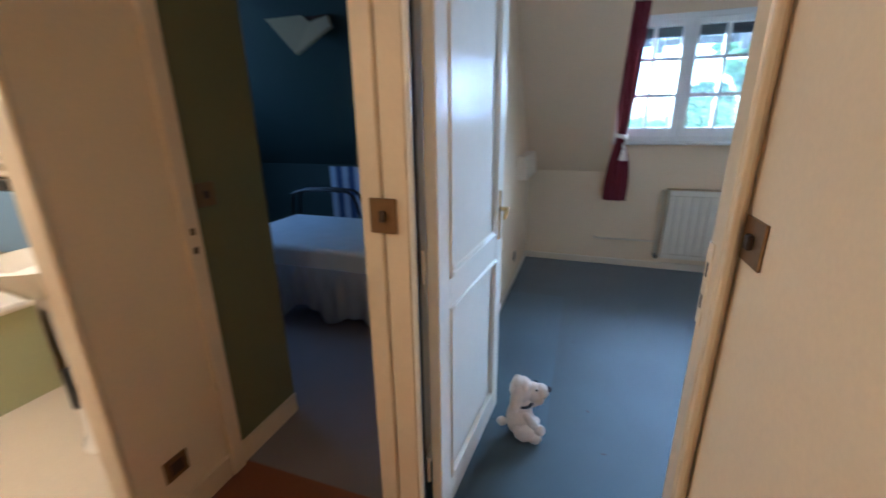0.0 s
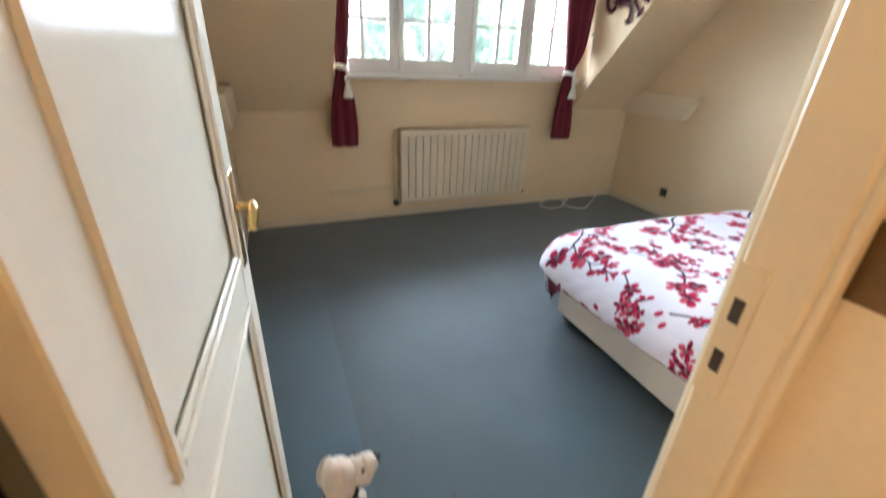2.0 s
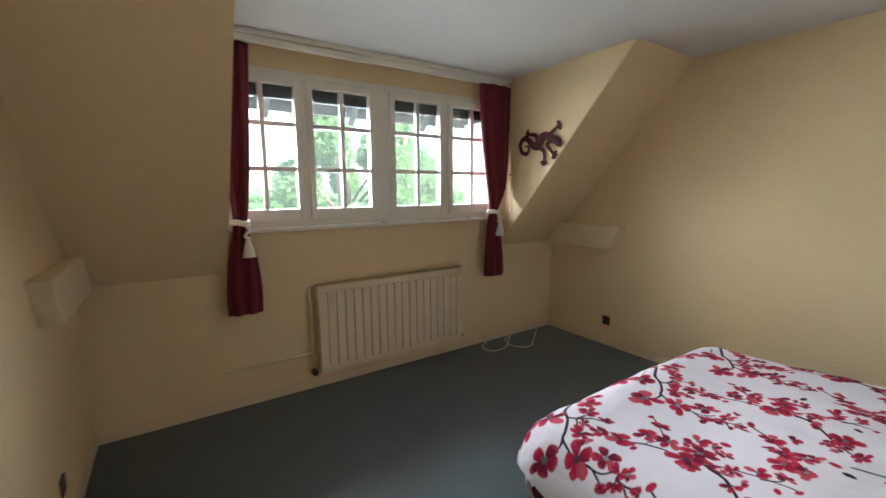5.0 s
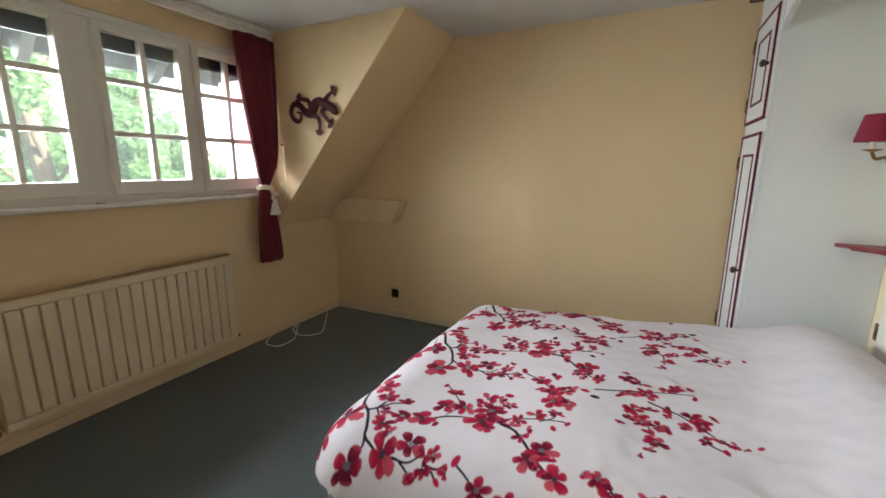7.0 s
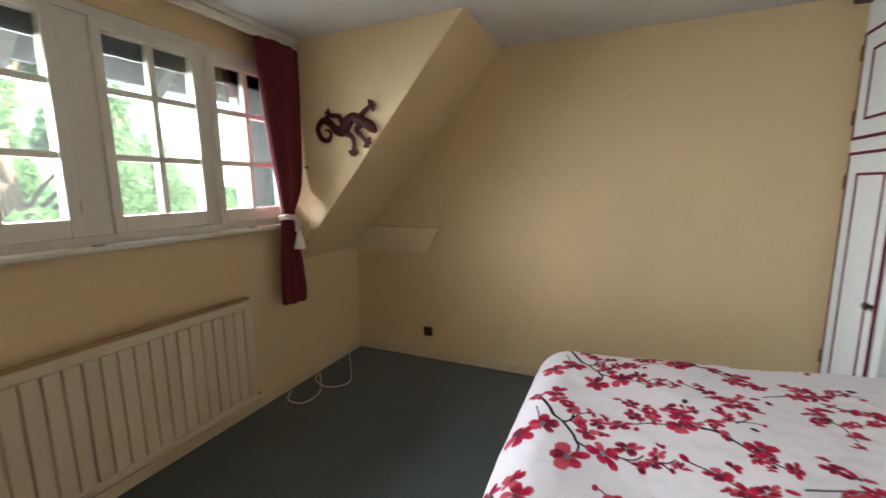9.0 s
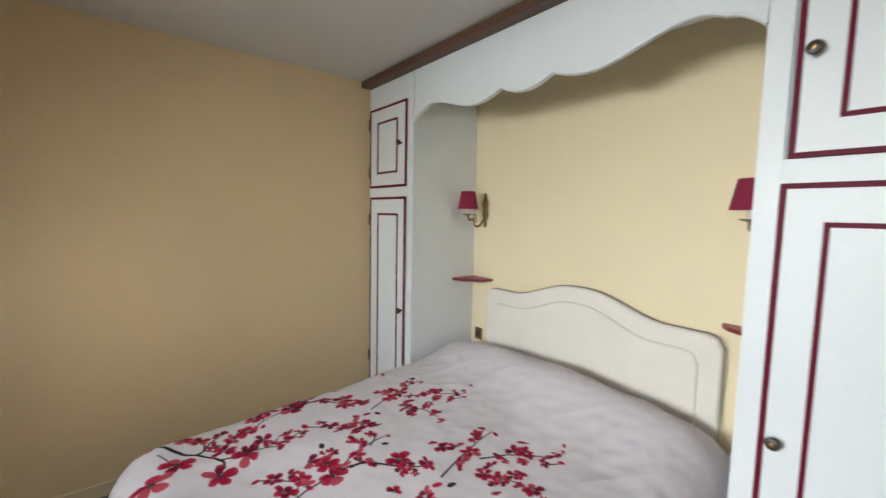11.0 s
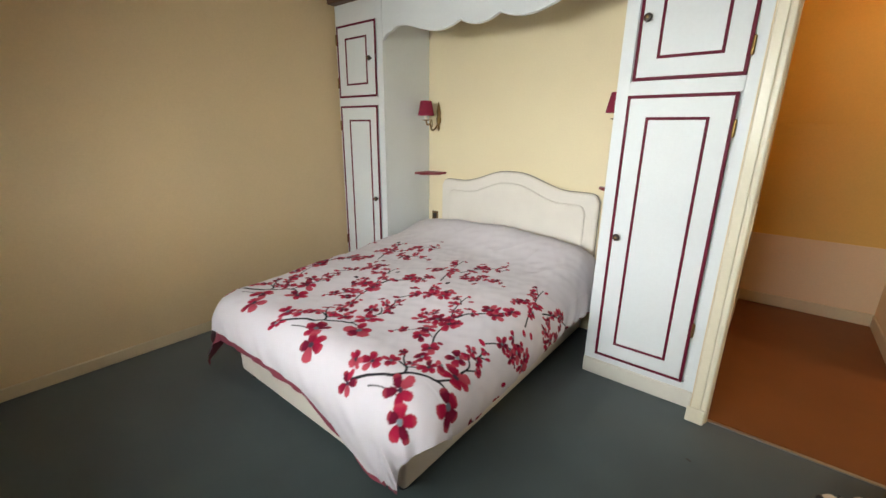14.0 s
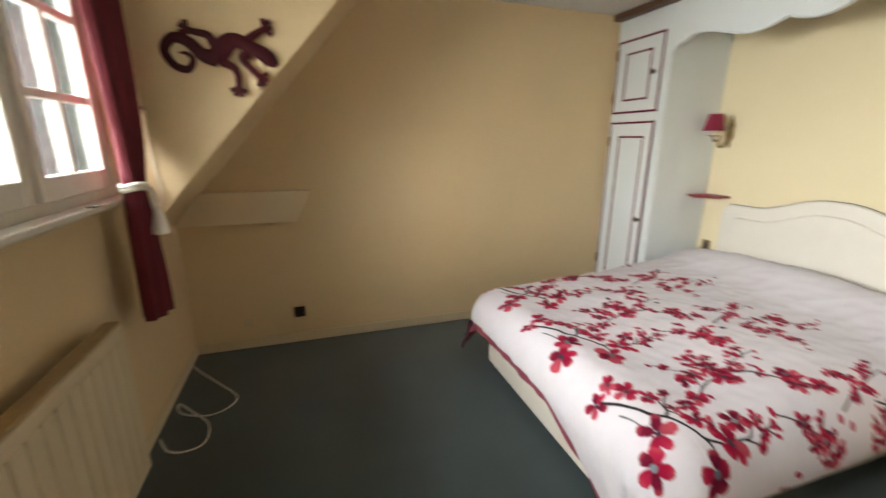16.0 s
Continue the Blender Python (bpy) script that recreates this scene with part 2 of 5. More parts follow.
def tube(bm, points, radii, sides=8, squash=None):
    """A tube through points; radii one or a list. squash: (axis index, factor, centre) flattens it."""
    pts = [Vector(p) for p in points]
    if not isinstance(radii, (list, tuple)):
        radii = [radii] * len(pts)
    rings, side = [], None
    for i, p in enumerate(pts):
        way = (pts[min(i + 1, len(pts) - 1)] - pts[max(i - 1, 0)]).normalized()
        if side is None:
            side = way.orthogonal().normalized()
        side = (side - way * side.dot(way)).normalized()
        up = way.cross(side)
        rings.append([bm.verts.new(p + (side * math.cos(k) + up * math.sin(k)) * radii[i]) for k in (2 * math.pi * j / sides for j in range(sides))])
    for a, b in zip(rings, rings[1:]):
        for j in range(sides):
            bm.faces.new((a[j], a[(j + 1) % sides], b[(j + 1) % sides], b[j]))
    bm.faces.new(rings[0][::-1])
    bm.faces.new(rings[-1])
    if squash:
        ax, f, c = squash
        for v in {v for r in rings for v in r}:
            v.co[ax] = c + (v.co[ax] - c) * f
    return bm


def lathe(bm, profile, centre, axis="z", sides=20):
    """A profile of (radius, height) turned round an axis through centre."""
    c = Vector(centre)
    def at(r, h, k):
        u, w = r * math.cos(k), r * math.sin(k)
        return c + Vector({"z": (u, w, h), "y": (u, h, w), "x": (h, u, w)}[axis])
    rings = [[bm.verts.new(at(max(r, 1e-4), h, 2 * math.pi * j / sides)) for j in range(sides)] for r, h in profile]
    for a, b in zip(rings, rings[1:]):
        for j in range(sides):
            bm.faces.new((a[j], a[(j + 1) % sides], b[(j + 1) % sides], b[j]))
    bm.faces.new(rings[0])
    bm.faces.new(rings[-1])
    bmesh.ops.recalc_face_normals(bm, faces=bm.faces[:])
    return bm


def blob(bm, centre, radii, tilt=(0, 0, 0), u=20, v=14):
    m = Matrix.LocRotScale(centre, Euler([radians(a) for a in tilt]), radii)
    bmesh.ops.create_uvsphere(bm, u_segments=u, v_segments=v, radius=1.0, matrix=m)
    return bm


def smooth_path(points, steps=6):
    """Points of a smooth line (Catmull-Rom) through the points given."""
    p = [Vector(q) for q in points]
    p = [p[0]] + p + [p[-1]]
    out = []
    for a, b, c, d in zip(p, p[1:], p[2:], p[3:]):
        for i in range(steps):
            t = i / steps
            out.append(0.5 * (2 * b + (c - a) * t + (2 * a - 5 * b + 4 * c - d) * t * t + (3 * b - a - 3 * c + d) * t ** 3))
    return out + [p[-1]]


def link(name, bm, mat, origin=(0, 0, 0), smooth=False):
    me = bpy.data.meshes.new(name)
    bmesh.ops.translate(bm, verts=bm.verts[:], vec=-Vector(origin))
    bm.to_mesh(me)
    bm.free()
    for mm in (mat if isinstance(mat, (list, tuple)) else [mat]):
        me.materials.append(mm)
    if smooth:
        me.shade_smooth()
        if smooth != "all":
            me.set_sharp_from_angle(angle=radians(40))
    return new(name, me)


def base_of(ob):
    p = Vector(ob.location)
    return p + base_of(ob.parent) if ob.parent else p


def part(name, bm, mat, parent, label="", smooth=False):
    """One mesh, built in the world's coordinates, under a thing or a part."""
    ob = link(name, bm, mat, base_of(parent), smooth)
    ob.parent = parent
    return tagged(ob, label) if label else ob


def thing(name, at, label, category, group="", kind=""):
    ob = new(name)
    ob.location = at
    return tagged(ob, label, category, group, kind)


def setting(name, bm, mat, label, category="", smooth=False):
    return tagged(link(name, bm, mat, smooth=smooth), label, category or name.split("_")[0], kind="structure")


def single(name, bm, mat, label, category, group="", smooth=False, at=(0, 0, 0)):
    ob = link(name, bm, mat, at, smooth)
    ob.location = at
    return tagged(ob, label, category, group)


# ---- plan ----
XW, XE = 0.486, 4.383          # bedroom, west and east walls
YN = 5.16                      # knee wall and window wall
YD0, YD1 = 1.82, 1.88          # door wall
YF = 1.80                      # cupboard fronts
YH = 1.255                     # wall behind the headboard
ZC = 2.48                      # ceiling
KNEE, RUN = 0.955, 0.878         # roof slope: top of the knee wall, run per metre of rise
DW, DE = 1.25, 3.63            # dormer cheeks
DX0, DX1, DZ = 0.60, 1.333, 2.085   # bedroom doorway
BX0, BX1 = -0.30, 0.437         # blue room doorway


def slope_y(z):
    return YN - RUN * (z - KNEE)


YC = slope_y(ZC)

# floors
setting("floor_bedroom", add_box(box(XW - 0.05, XE + 0.1, 1.866, YN + 0.1, -0.12, 0), 1.42, XE + 0.1, YH - 0.1, 1.866, -0.12, 0), M_CARPET, "worn blue-grey fitted carpet", "floor")
setting("floor_hall", add_box(box(-0.38, 1.40, -0.6, 1.836, -0.12, 0), -0.38, XW - 0.05, 1.836, 1.9, -0.12, -0.0005), M_HALLFLOOR, "reddish brown terracotta hall floor", "floor")
bm = add_box(box(-3.2, XW - 0.05, 2.19, YN + 0.1, -0.12, 0), -0.36, XW - 0.05, 1.9, 2.19, -0.12, 0)
setting("floor_blue_room", bm, M_GREYCARPET, "mauve grey carpet in the blue room", "floor")
setting("floor_bathroom", box(-2.4, -0.38, -0.6, 2.18, -0.12, 0), M_BEIGE, "beige bathroom floor", "floor")
part_bar = box(DX0, DX1, 1.846, 1.866, -0.01, 0.006, bevel=0.002)
setting("trim_threshold", part_bar, M_STEEL, "thin metal threshold bar between hall and carpet", "threshold")

# walls
bm = box(-3.2, XE + 0.2, YN, YN + 0.24, -0.12, KNEE)
add_box(bm, DW, DE, YN, YN + 0.24, KNEE, 1.225)
add_box(bm, DW, DE, YN, YN + 0.24, 2.305, ZC + 0.12)
setting("wall_north", bm, M_WALL, "cream painted knee wall under the dormer window", "wall")
setting("wall_east", box(XE, XE + 0.2, YH - 0.2, YN, -0.12, ZC + 0.12), M_WALL, "cream painted gable wall", "wall")
bm = box(XW - 0.076, XW, YD1, YN, -0.12, ZC + 0.12)
setting("wall_west", bm, M_WALL, "cream painted partition wall behind the open door", "wall")
bm = box(XW, DX0 - 0.035, YD0 + 0.004, YD1, 0, ZC)
add_box(bm, DX0 - 0.035, DX1 + 0.03, YD0 + 0.004, YD1, DZ + 0.03, ZC)
add_box(bm, DX1 + 0.03, 1.42, YD0 + 0.004, YD1, 0, ZC)
setting("wall_door", bm, M_HALLWALL, "cream painted wall round the bedroom doorway", "wall")
bm = box(BX0 - 0.1, BX1 + 0.03, YD0 + 0.004, YD1, DZ + 0.03, ZC)
add_box(bm, BX1 + 0.03, XW, YD0 + 0.004, YD1 - 0.002, 0, ZC)
setting("wall_blue_door", bm, M_HALLWALL, "cream painted wall round the blue room doorway", "wall")
setting("wall_alcove", box(1.42, XE, YH - 0.16, YH, -0.12, ZC), M_ALCOVE, "pale yellow wall behind the headboard", "wall")
setting("wall_hall_east", box(1.37, 1.42, -0.6, YD0 + 0.004, 0, ZC), M_HALLWALL, "cream painted hall wall with a light switch", "wall")
# end wall and corner carry the orange lamp light in their colour
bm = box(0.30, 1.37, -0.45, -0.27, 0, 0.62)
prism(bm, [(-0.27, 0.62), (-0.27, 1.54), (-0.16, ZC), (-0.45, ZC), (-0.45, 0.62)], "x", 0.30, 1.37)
setting("wall_hall_south", bm, M_ORANGELIT, "hall end wall with orange lamp light in its paint colour", "wall")
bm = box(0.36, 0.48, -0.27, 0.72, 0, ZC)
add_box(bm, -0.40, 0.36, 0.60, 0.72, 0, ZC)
setting("wall_hall_corner", bm, M_ORANGELIT, "hall corner with orange lamp light in its paint colour", "wall")
M_DADO = material("beige_dado_paint", (0.78, 0.59, 0.39), 0.6, vary=0.06, coarse=1.5, fine=80, bump=0.1)
setting("trim_dado", add_box(box(0.486, 1.368, -0.271, -0.264, 0.101, 0.63, bevel=0.002), 0.479, 0.486, -0.262, 0.70, 0.101, 0.63), M_DADO, "beige painted dado along the lower hall wall", "dado")
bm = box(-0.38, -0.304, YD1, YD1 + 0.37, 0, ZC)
setting("wall_blue_recess", bm, M_WARMLITBLUE, "blue-green return wall inside the blue room door, coloured olive for warm lamp light", "wall")
bm = box(-0.38, -0.30, 1.455, YD1, 0, ZC)
setting("wall_hall_west", bm, M_HALLWALL, "cream painted wall between bathroom and blue room doors", "wall")
bm = box(-0.38, -0.30, 0.72, 1.455, DZ, ZC)
setting("wall_bathroom_head", bm, M_HALLWALL, "cream wall above the bathroom doorway", "wall")
bm = box(-3.2, -0.38, YD1 + 0.302, YD1 + 0.37, 0, ZC)
setting("wall_blue_south", bm, M_BLUE, "blue-green wall of the second bedroom", "wall")
bm = box(-3.3, -3.2, 1.8, 3.0, -0.1, ZC)
add_box(bm, -3.3, -3.2, 3.8, YN + 0.1, -0.1, ZC)
add_box(bm, -3.3, -3.2, 3.0, 3.8, -0.1, 1.05)
add_box(bm, -3.3, -3.2, 3.0, 3.8, 1.95, ZC)
setting("wall_blue_west", bm, M_BLUE, "blue-green end wall of the second bedroom", "wall")
bm = box(-3.2, XW - 0.08, YN - 0.006, YN - 0.002, 0, KNEE)
setting("wall_blue_knee", bm, M_BLUE, "blue-green knee wall of the second bedroom", "wall")
bm = box(-2.4, -0.38, 2.09, 2.18, 0, ZC)
add_box(bm, -2.5, -2.4, -0.6, 2.18, 0, ZC)
add_box(bm, -2.5, 0.36, -0.7, -0.45, 0, ZC)
setting("wall_bathroom", bm, M_BEIGE, "beige bathroom walls", "wall")

# roof slope, dormer cheeks, ceiling
def slope_slab(x0, x1, out=0.16, drop=0.0):
    return prism(bmesh.new(), [(YN + 0.02, KNEE - 0.0244 - drop), (YC - 0.05, ZC + 0.061 - drop), (YC + 0.15, ZC + 0.2), (YN + 0.30, KNEE + 0.05)], "x", x0, x1)


setting("ceiling_slope_west", slope_slab(XW - 0.04, DW - 0.005), M_WALL, "cream painted roof slope beside the dormer", "ceiling")
setting("ceiling_slope_east", slope_slab(DE + 0.005, XE + 0.05), M_WALL, "cream painted roof slope beside the gable", "ceiling")
setting("ceiling_slope_blue", slope_slab(-3.2, XW - 0.045), M_BLUE, "dark blue-green roof slope of the second bedroom", "ceiling")
for nm, xa, xb in (("wall_cheek_west", DW - 0.07, DW), ("wall_cheek_east", DE, DE + 0.07)):
    bm = prism(bmesh.new(), [(YN, KNEE + 0.0), (YN + 0.2, KNEE), (YN + 0.2, ZC + 0.1), (YC - 0.08, ZC + 0.1)], "x", xa, xb)
    setting(nm, bm, M_WALL, "cream painted dormer cheek wall", "wall")
bm = box(-3.3, XE + 0.2, -0.7, YC, ZC, ZC + 0.14)
add_box(bm, DW - 0.07, DE + 0.07, YC, YN + 0.24, ZC, ZC + 0.14)
setting("ceiling", bm, M_CEIL, "white painted ceiling", "ceiling")
setting("roof_cover", box(-3.4, XE + 0.4, -0.9, YN + 0.15, ZC + 0.22, ZC + 0.3), M_EAVE, "plain dark roof above the rooms", "roof")

# baseboards
for nm, a in (("baseboard_east", (XE - 0.014, XE, YF, YN, 0, 0.075)), ("baseboard_north", (XW, XE - 0.014, YN - 0.012, YN, 0, 0.07)),
              ("baseboard_west", (XW, XW + 0.012, YD1 + 0.02, YN - 0.012, 0, 0.075)), ("baseboard_hall_south", (0.48, 1.37, -0.27, -0.256, 0, 0.1)),
              ("baseboard_hall_east", (1.356, 1.37, -0.256, 1.79, 0, 0.1)), ("baseboard_hall_corner", (0.48, 0.494, -0.256, 0.72, 0, 0.1)),
              ("baseboard_hall_west", (-0.30, -0.286, 1.46, YD0 - 0.006, 0, 0.11)), ("baseboard_recess", (-0.304, -0.290, YD1 + 0.002, YD1 + 0.37, 0, 0.11))):
    setting(nm, box(*a, bevel=0.004), M_CREAM, "cream painted baseboard", "baseboard")

# ---- dormer window ----
win = thing("window_1", (2.44, YN, 1.23), "wide white casement window with small panes and a dark outside blind", "window", kind="structure")
bm = box(DW, DE, YN + 0.005, YN + 0.09, 1.225, 1.285, bevel=0.004)
add_box(bm, DW, DE, YN + 0.005, YN + 0.09, 2.255, 2.305, bevel=0.004)
for a, b in ((DW, 1.275), (1.755, 1.845), (2.325, 2.485), (2.96, 3.055), (3.545, DE)):
    add_box(bm, a, b, YN + 0.005, YN + 0.09, 1.285, 2.255, bevel=0.004)
part("window_frame", bm, M_WHITE, win)
part("window_sill", box(DW + 0.002, DE - 0.002, YN - 0.075, YN + 0.004, 1.215, 1.243, bevel=0.008, segments=2), M_WHITE, win)
GLASS_Z, ROWS_Z = (1.367, 2.205), (1.643, 1.945)
for g0, g1 in ((1.315, 1.738), (1.865, 2.295), (2.512, 2.938), (3.075, 3.500)):
    bm = box(g0 - 0.044, g0, YN - 0.012, YN + 0.05, 1.283, 2.26, bevel=0.004)
    add_box(bm, g1, g1 + 0.044, YN - 0.012, YN + 0.05, 1.283, 2.26, bevel=0.004)
    add_box(bm, g0, g1, YN - 0.012, YN + 0.05, 1.283, GLASS_Z[0], bevel=0.004)
    add_box(bm, g0, g1, YN - 0.012, YN + 0.05, GLASS_Z[1], 2.26, bevel=0.004)
    sash = part("casement", bm, M_WHITE, win, "white casement sash")
    mid = (g0 + g1) / 2
    part("muntin", box(mid - 0.016, mid + 0.016, YN - 0.004, YN + 0.04, GLASS_Z[0], GLASS_Z[1], bevel=0.004), M_WHITE, sash)
    for rz in ROWS_Z:
        part("muntin", box(g0, g1, YN - 0.002, YN + 0.038, rz - 0.016, rz + 0.016, bevel=0.004), M_WHITE, sash)
    zs = (GLASS_Z[0], *ROWS_Z, GLASS_Z[1])
    for xa, xb in ((g0, mid), (mid, g1)):
        for za, zb in zip(zs, zs[1:]):
            p = part("pane", box(xa, xb, YN + 0.02, YN + 0.024, za, zb), M_GLASS, sash)
            p.visible_shadow = False
    part("blind_strip", box(g0, g1, YN + 0.042, YN + 0.049, 2.118, 2.212), M_BLACK, sash, "dark rolled outside blind")
for x in (2.36, 3.20):
    part("latch", box(x - 0.02, x + 0.02, YN - 0.09, YN - 0.055, 1.243, 1.252, bevel=0.003), M_STEEL, win)
for gx in (1.80, 2.345, 2.465, 3.008):
    bm = bmesh.new()
    for z in (1.42, 2.12):
        lathe(bm, [(0.006, -0.03), (0.006, 0.03)], (gx, YN - 0.014, z), sides=8)
    part("hinge", bm, M_WHITE, win)

# outside: eave board, soffit, brackets and folded shutters
BRACKETS = (1.64, 2.35, 3.08)
bm = box(DW - 0.4, DE + 0.4, 5.74, 5.78, 2.135, 2.40)
add_box(bm, DW - 0.4, DE + 0.4, YN + 0.24, 5.74, 2.33, 2.37)
setting("trim_eave", bm, M_EAVE, "weathered grey dormer eave board", "eave")
for bx in BRACKETS:
    curve = [(5.735, 2.33), (5.735, 2.10), (5.70, 2.06), (5.64, 2.10), (5.58, 2.17), (5.50, 2.22), (5.405, 2.24), (5.405, 2.33)]
    setting("trim_eave_bracket", prism(bmesh.new(), curve, "x", bx - 0.03, bx + 0.03), M_EAVE, "dark curved wooden eave bracket outside the window", "eave bracket")
for x0, nm in ((DE - 0.05, "shutter"), (DW + 0.02, "shutter")):
    sh = thing(nm, (x0, YN + 0.25, 1.3), "grey-blue slatted wooden window shutter folded open outside", "shutter", "window shutters")
    bm = box(x0, x0 + 0.03, 5.26, 5.30, 1.25, 2.15)
    add_box(bm, x0, x0 + 0.03, 5.62, 5.66, 1.25, 2.15)
    add_box(bm, x0, x0 + 0.03, 5.30, 5.62, 1.25, 1.30)
    add_box(bm, x0, x0 + 0.03, 5.30, 5.62, 2.10, 2.15)
    part("frame", bm, M_SHUTTER, sh)
    for i in range(16):
        z = 1.31 + i * 0.05
        part("slat", box(x0 + 0.004, x0 + 0.026, 5.30, 5.62, z, z + 0.042), M_SHUTTER, sh)

# ---- doorways ----
fr = thing("door_1", (DX1, YD1, 0), "white painted bedroom doorway with moulded casing", "door frame", kind="structure")
bm = box(DX1, DX1 + 0.034, YD0 - 0.012, YD1 + 0.016, 0, DZ + 0.03, bevel=0.006)
add_box(bm, DX0, DX1, YD0 - 0.012, YD1 + 0.016, DZ, DZ + 0.03, bevel=0.006)
part("frame", bm, M_CREAM, fr)
bm = box(DX1 + 0.036, 1.414, YD1 + 0.002, YD1 + 0.018, 0, DZ + 0.11, bevel=0.005)
add_box(bm, DX1 + 0.008, DX1 + 0.036, YD1 + 0.012, YD1 + 0.030, 0, DZ + 0.10, bevel=0.008, segments=2)
add_box(bm, XW + 0.01, DX1 + 0.036, YD1 + 0.002, YD1 + 0.022, DZ + 0.032, DZ + 0.108, bevel=0.006)
part("casing", bm, M_IVORY, fr, "ivory fluted casing")
part("plinth_block", box(DX1 + 0.012, 1.430, YD1 + 0.031, YD1 + 0.048, 0, 0.085, bevel=0.005), M_IVORY, fr)
bm = box(DX1 + 0.002, 1.356, YD0 - 0.026, YD0 - 0.010, 0, DZ + 0.09, bevel=0.006, segments=2)
part("hall_casing", bm, M_CREAM, fr)
st = part("strike_plate", box(DX1 - 0.003, DX1 + 0.001, YD1 - 0.024, YD1 + 0.013, 0.96, 1.17), M_CREAM, fr, "painted strike plate")
for za, zb in ((1.003, 1.038), (1.085, 1.121)):
    part("keep_hole", box(DX1 - 0.004, DX1 + 0.001, YD1 - 0.012, YD1 + 0.003, za, zb), M_DARK, st)

post = thing("door_frame_post", (0.5, YD0, 0), "cream painted post between two doorways with a groove", "door frame", kind="structure")
part("left_board", box(BX1, 0.504, YD0 - 0.016, YD1 + 0.004, 0, ZC, bevel=0.006), M_CREAM, post)
part("right_board", box(0.510, 0.585, YD0 - 0.016, 1.835, 0, ZC, bevel=0.005), M_CREAM, post)
part("stop_bead", box(0.586, 0.602, YD0 - 0.018, YD0 - 0.006, 0, DZ, bevel=0.003), M_WHITE, post)
part("rebate", box(0.5855, 0.589, YD0 - 0.004, 1.835, 0, DZ), M_CREAM, post)
# dark filler that stands in for the shade between post and door
part("gap_shade", box(0.530, 0.576, 1.836, 1.898, 0, DZ), M_DARK, post, "dark block added as shade in the gap behind the door edge")
bl = thing("door_2", (BX0, YD0, 0), "cream painted doorway to the blue room", "door frame", kind="structure")
part("frame", box(BX0 - 0.002, BX0 + 0.02, YD0 - 0.004, YD1, 0, DZ + 0.03, bevel=0.004), M_CREAM, bl)
for zk in (1.0, 1.07):
    part("strike_hole", box(BX0 + 0.019, BX0 + 0.023, YD0 + 0.015, YD0 + 0.032, zk, zk + 0.025), M_DARK, bl)
ba = thing("door_3", (-0.3, 1.455, 0), "cream painted edge of the bathroom doorway", "door frame", kind="structure")
part("casing", box(-0.38, -0.286, 1.437, 1.456, 0, DZ, bevel=0.006), M_CREAM, ba)

# the open door
ANGLE = 4.2
LW, LT, LH = 0.735, 0.038, 2.06
leaf = thing("door", (0.603, YD1 + 0.004, 0.01), "open white glossy panelled bedroom door with brass handle", "door")
leaf.rotation_euler = (0, 0, radians(-ANGLE))


def leaf_part(name, bm, mat, parent=None, label="", smooth=False):
    """Built flat: x is the thickness (0 to LT is the wood), y runs from the hinge, z up."""
    me_ob = link(name, bm, mat, (0, 0, 0), smooth)
    me_ob.parent = parent or leaf
    return tagged(me_ob, label) if label else me_ob


bm = box(0, LT, 0, 0.10, 0, LH, bevel=0.003)
add_box(bm, 0, LT, LW - 0.10, LW, 0, LH, bevel=0.003)
for za, zb in ((0, 0.13), (0.84, 0.955), (LH - 0.12, LH)):
    add_box(bm, 0.001, LT - 0.001, 0.10, LW - 0.10, za, zb)
leaf_part("leaf_frame", bm, M_DOOR)
for za, zb in ((0.13, 0.84), (0.955, LH - 0.12)):
    leaf_part("panel", box(0.012, LT - 0.012, 0.098, LW - 0.098, za - 0.002, zb + 0.002), M_DOOR)
    for side in (LT - 0.008, -0.004):
        bm = bmesh.new()
        for off, w, d in ((0.0, 0.018, 0.014), (0.018, 0.014, 0.008)):
            y0, y1, z0, z1 = 0.094 + off, LW - 0.094 - off, za - 0.006 + off, zb + 0.006 - off
            s0 = side if side > 0 else side + 0.012 - d
            add_box(bm, s0, s0 + d, y0, y0 + w, z0, z1, bevel=0.004)
            add_box(bm, s0, s0 + d, y1 - w, y1, z0, z1, bevel=0.004)
            add_box(bm, s0, s0 + d, y0 + w, y1 - w, z0, z0 + w, bevel=0.004)
            add_box(bm, s0, s0 + d, y0 + w, y1 - w, z1 - w, z1, bevel=0.004)
        leaf_part("panel_moulding", bm, M_DOOR)
for s in (LT, -0.006):
    plate = leaf_part("handle_plate", box(s, s + 0.006, LW - 0.085, LW - 0.045, 0.93, 1.15, bevel=0.002), M_HANDLE, label="brass handle plate")
    d = 1 if s > 0 else -1
    bm = tube(bmesh.new(), [(s, LW - 0.065, 1.07), (s + d * 0.038, LW - 0.065, 1.07)], 0.009)
    pts = smooth_path([(s + d * 0.038, LW - 0.058, 1.074), (s + d * 0.042, LW - 0.09, 1.068), (s + d * 0.040, LW - 0.128, 1.040)])
    tube(bm, pts, [0.007 + 0.004 * math.sin(i / (len(pts) - 1) * 2.6) for i in range(len(pts))], 10)
    leaf_part("lever", bm, M_HANDLE, plate, "curved brass lever", True)
for z in (0.25, 1.02, 1.85):
    leaf_part("hinge", lathe(bmesh.new(), [(0.003, -0.055), (0.007, -0.05), (0.007, 0.05), (0.003, 0.055)], (-0.006, -0.014, z), sides=10), M_CREAM)
leaf_part("lock_edge", box(0.008, LT - 0.008, LW - 0.001, LW + 0.002, 0.95, 1.15), M_BRASS)


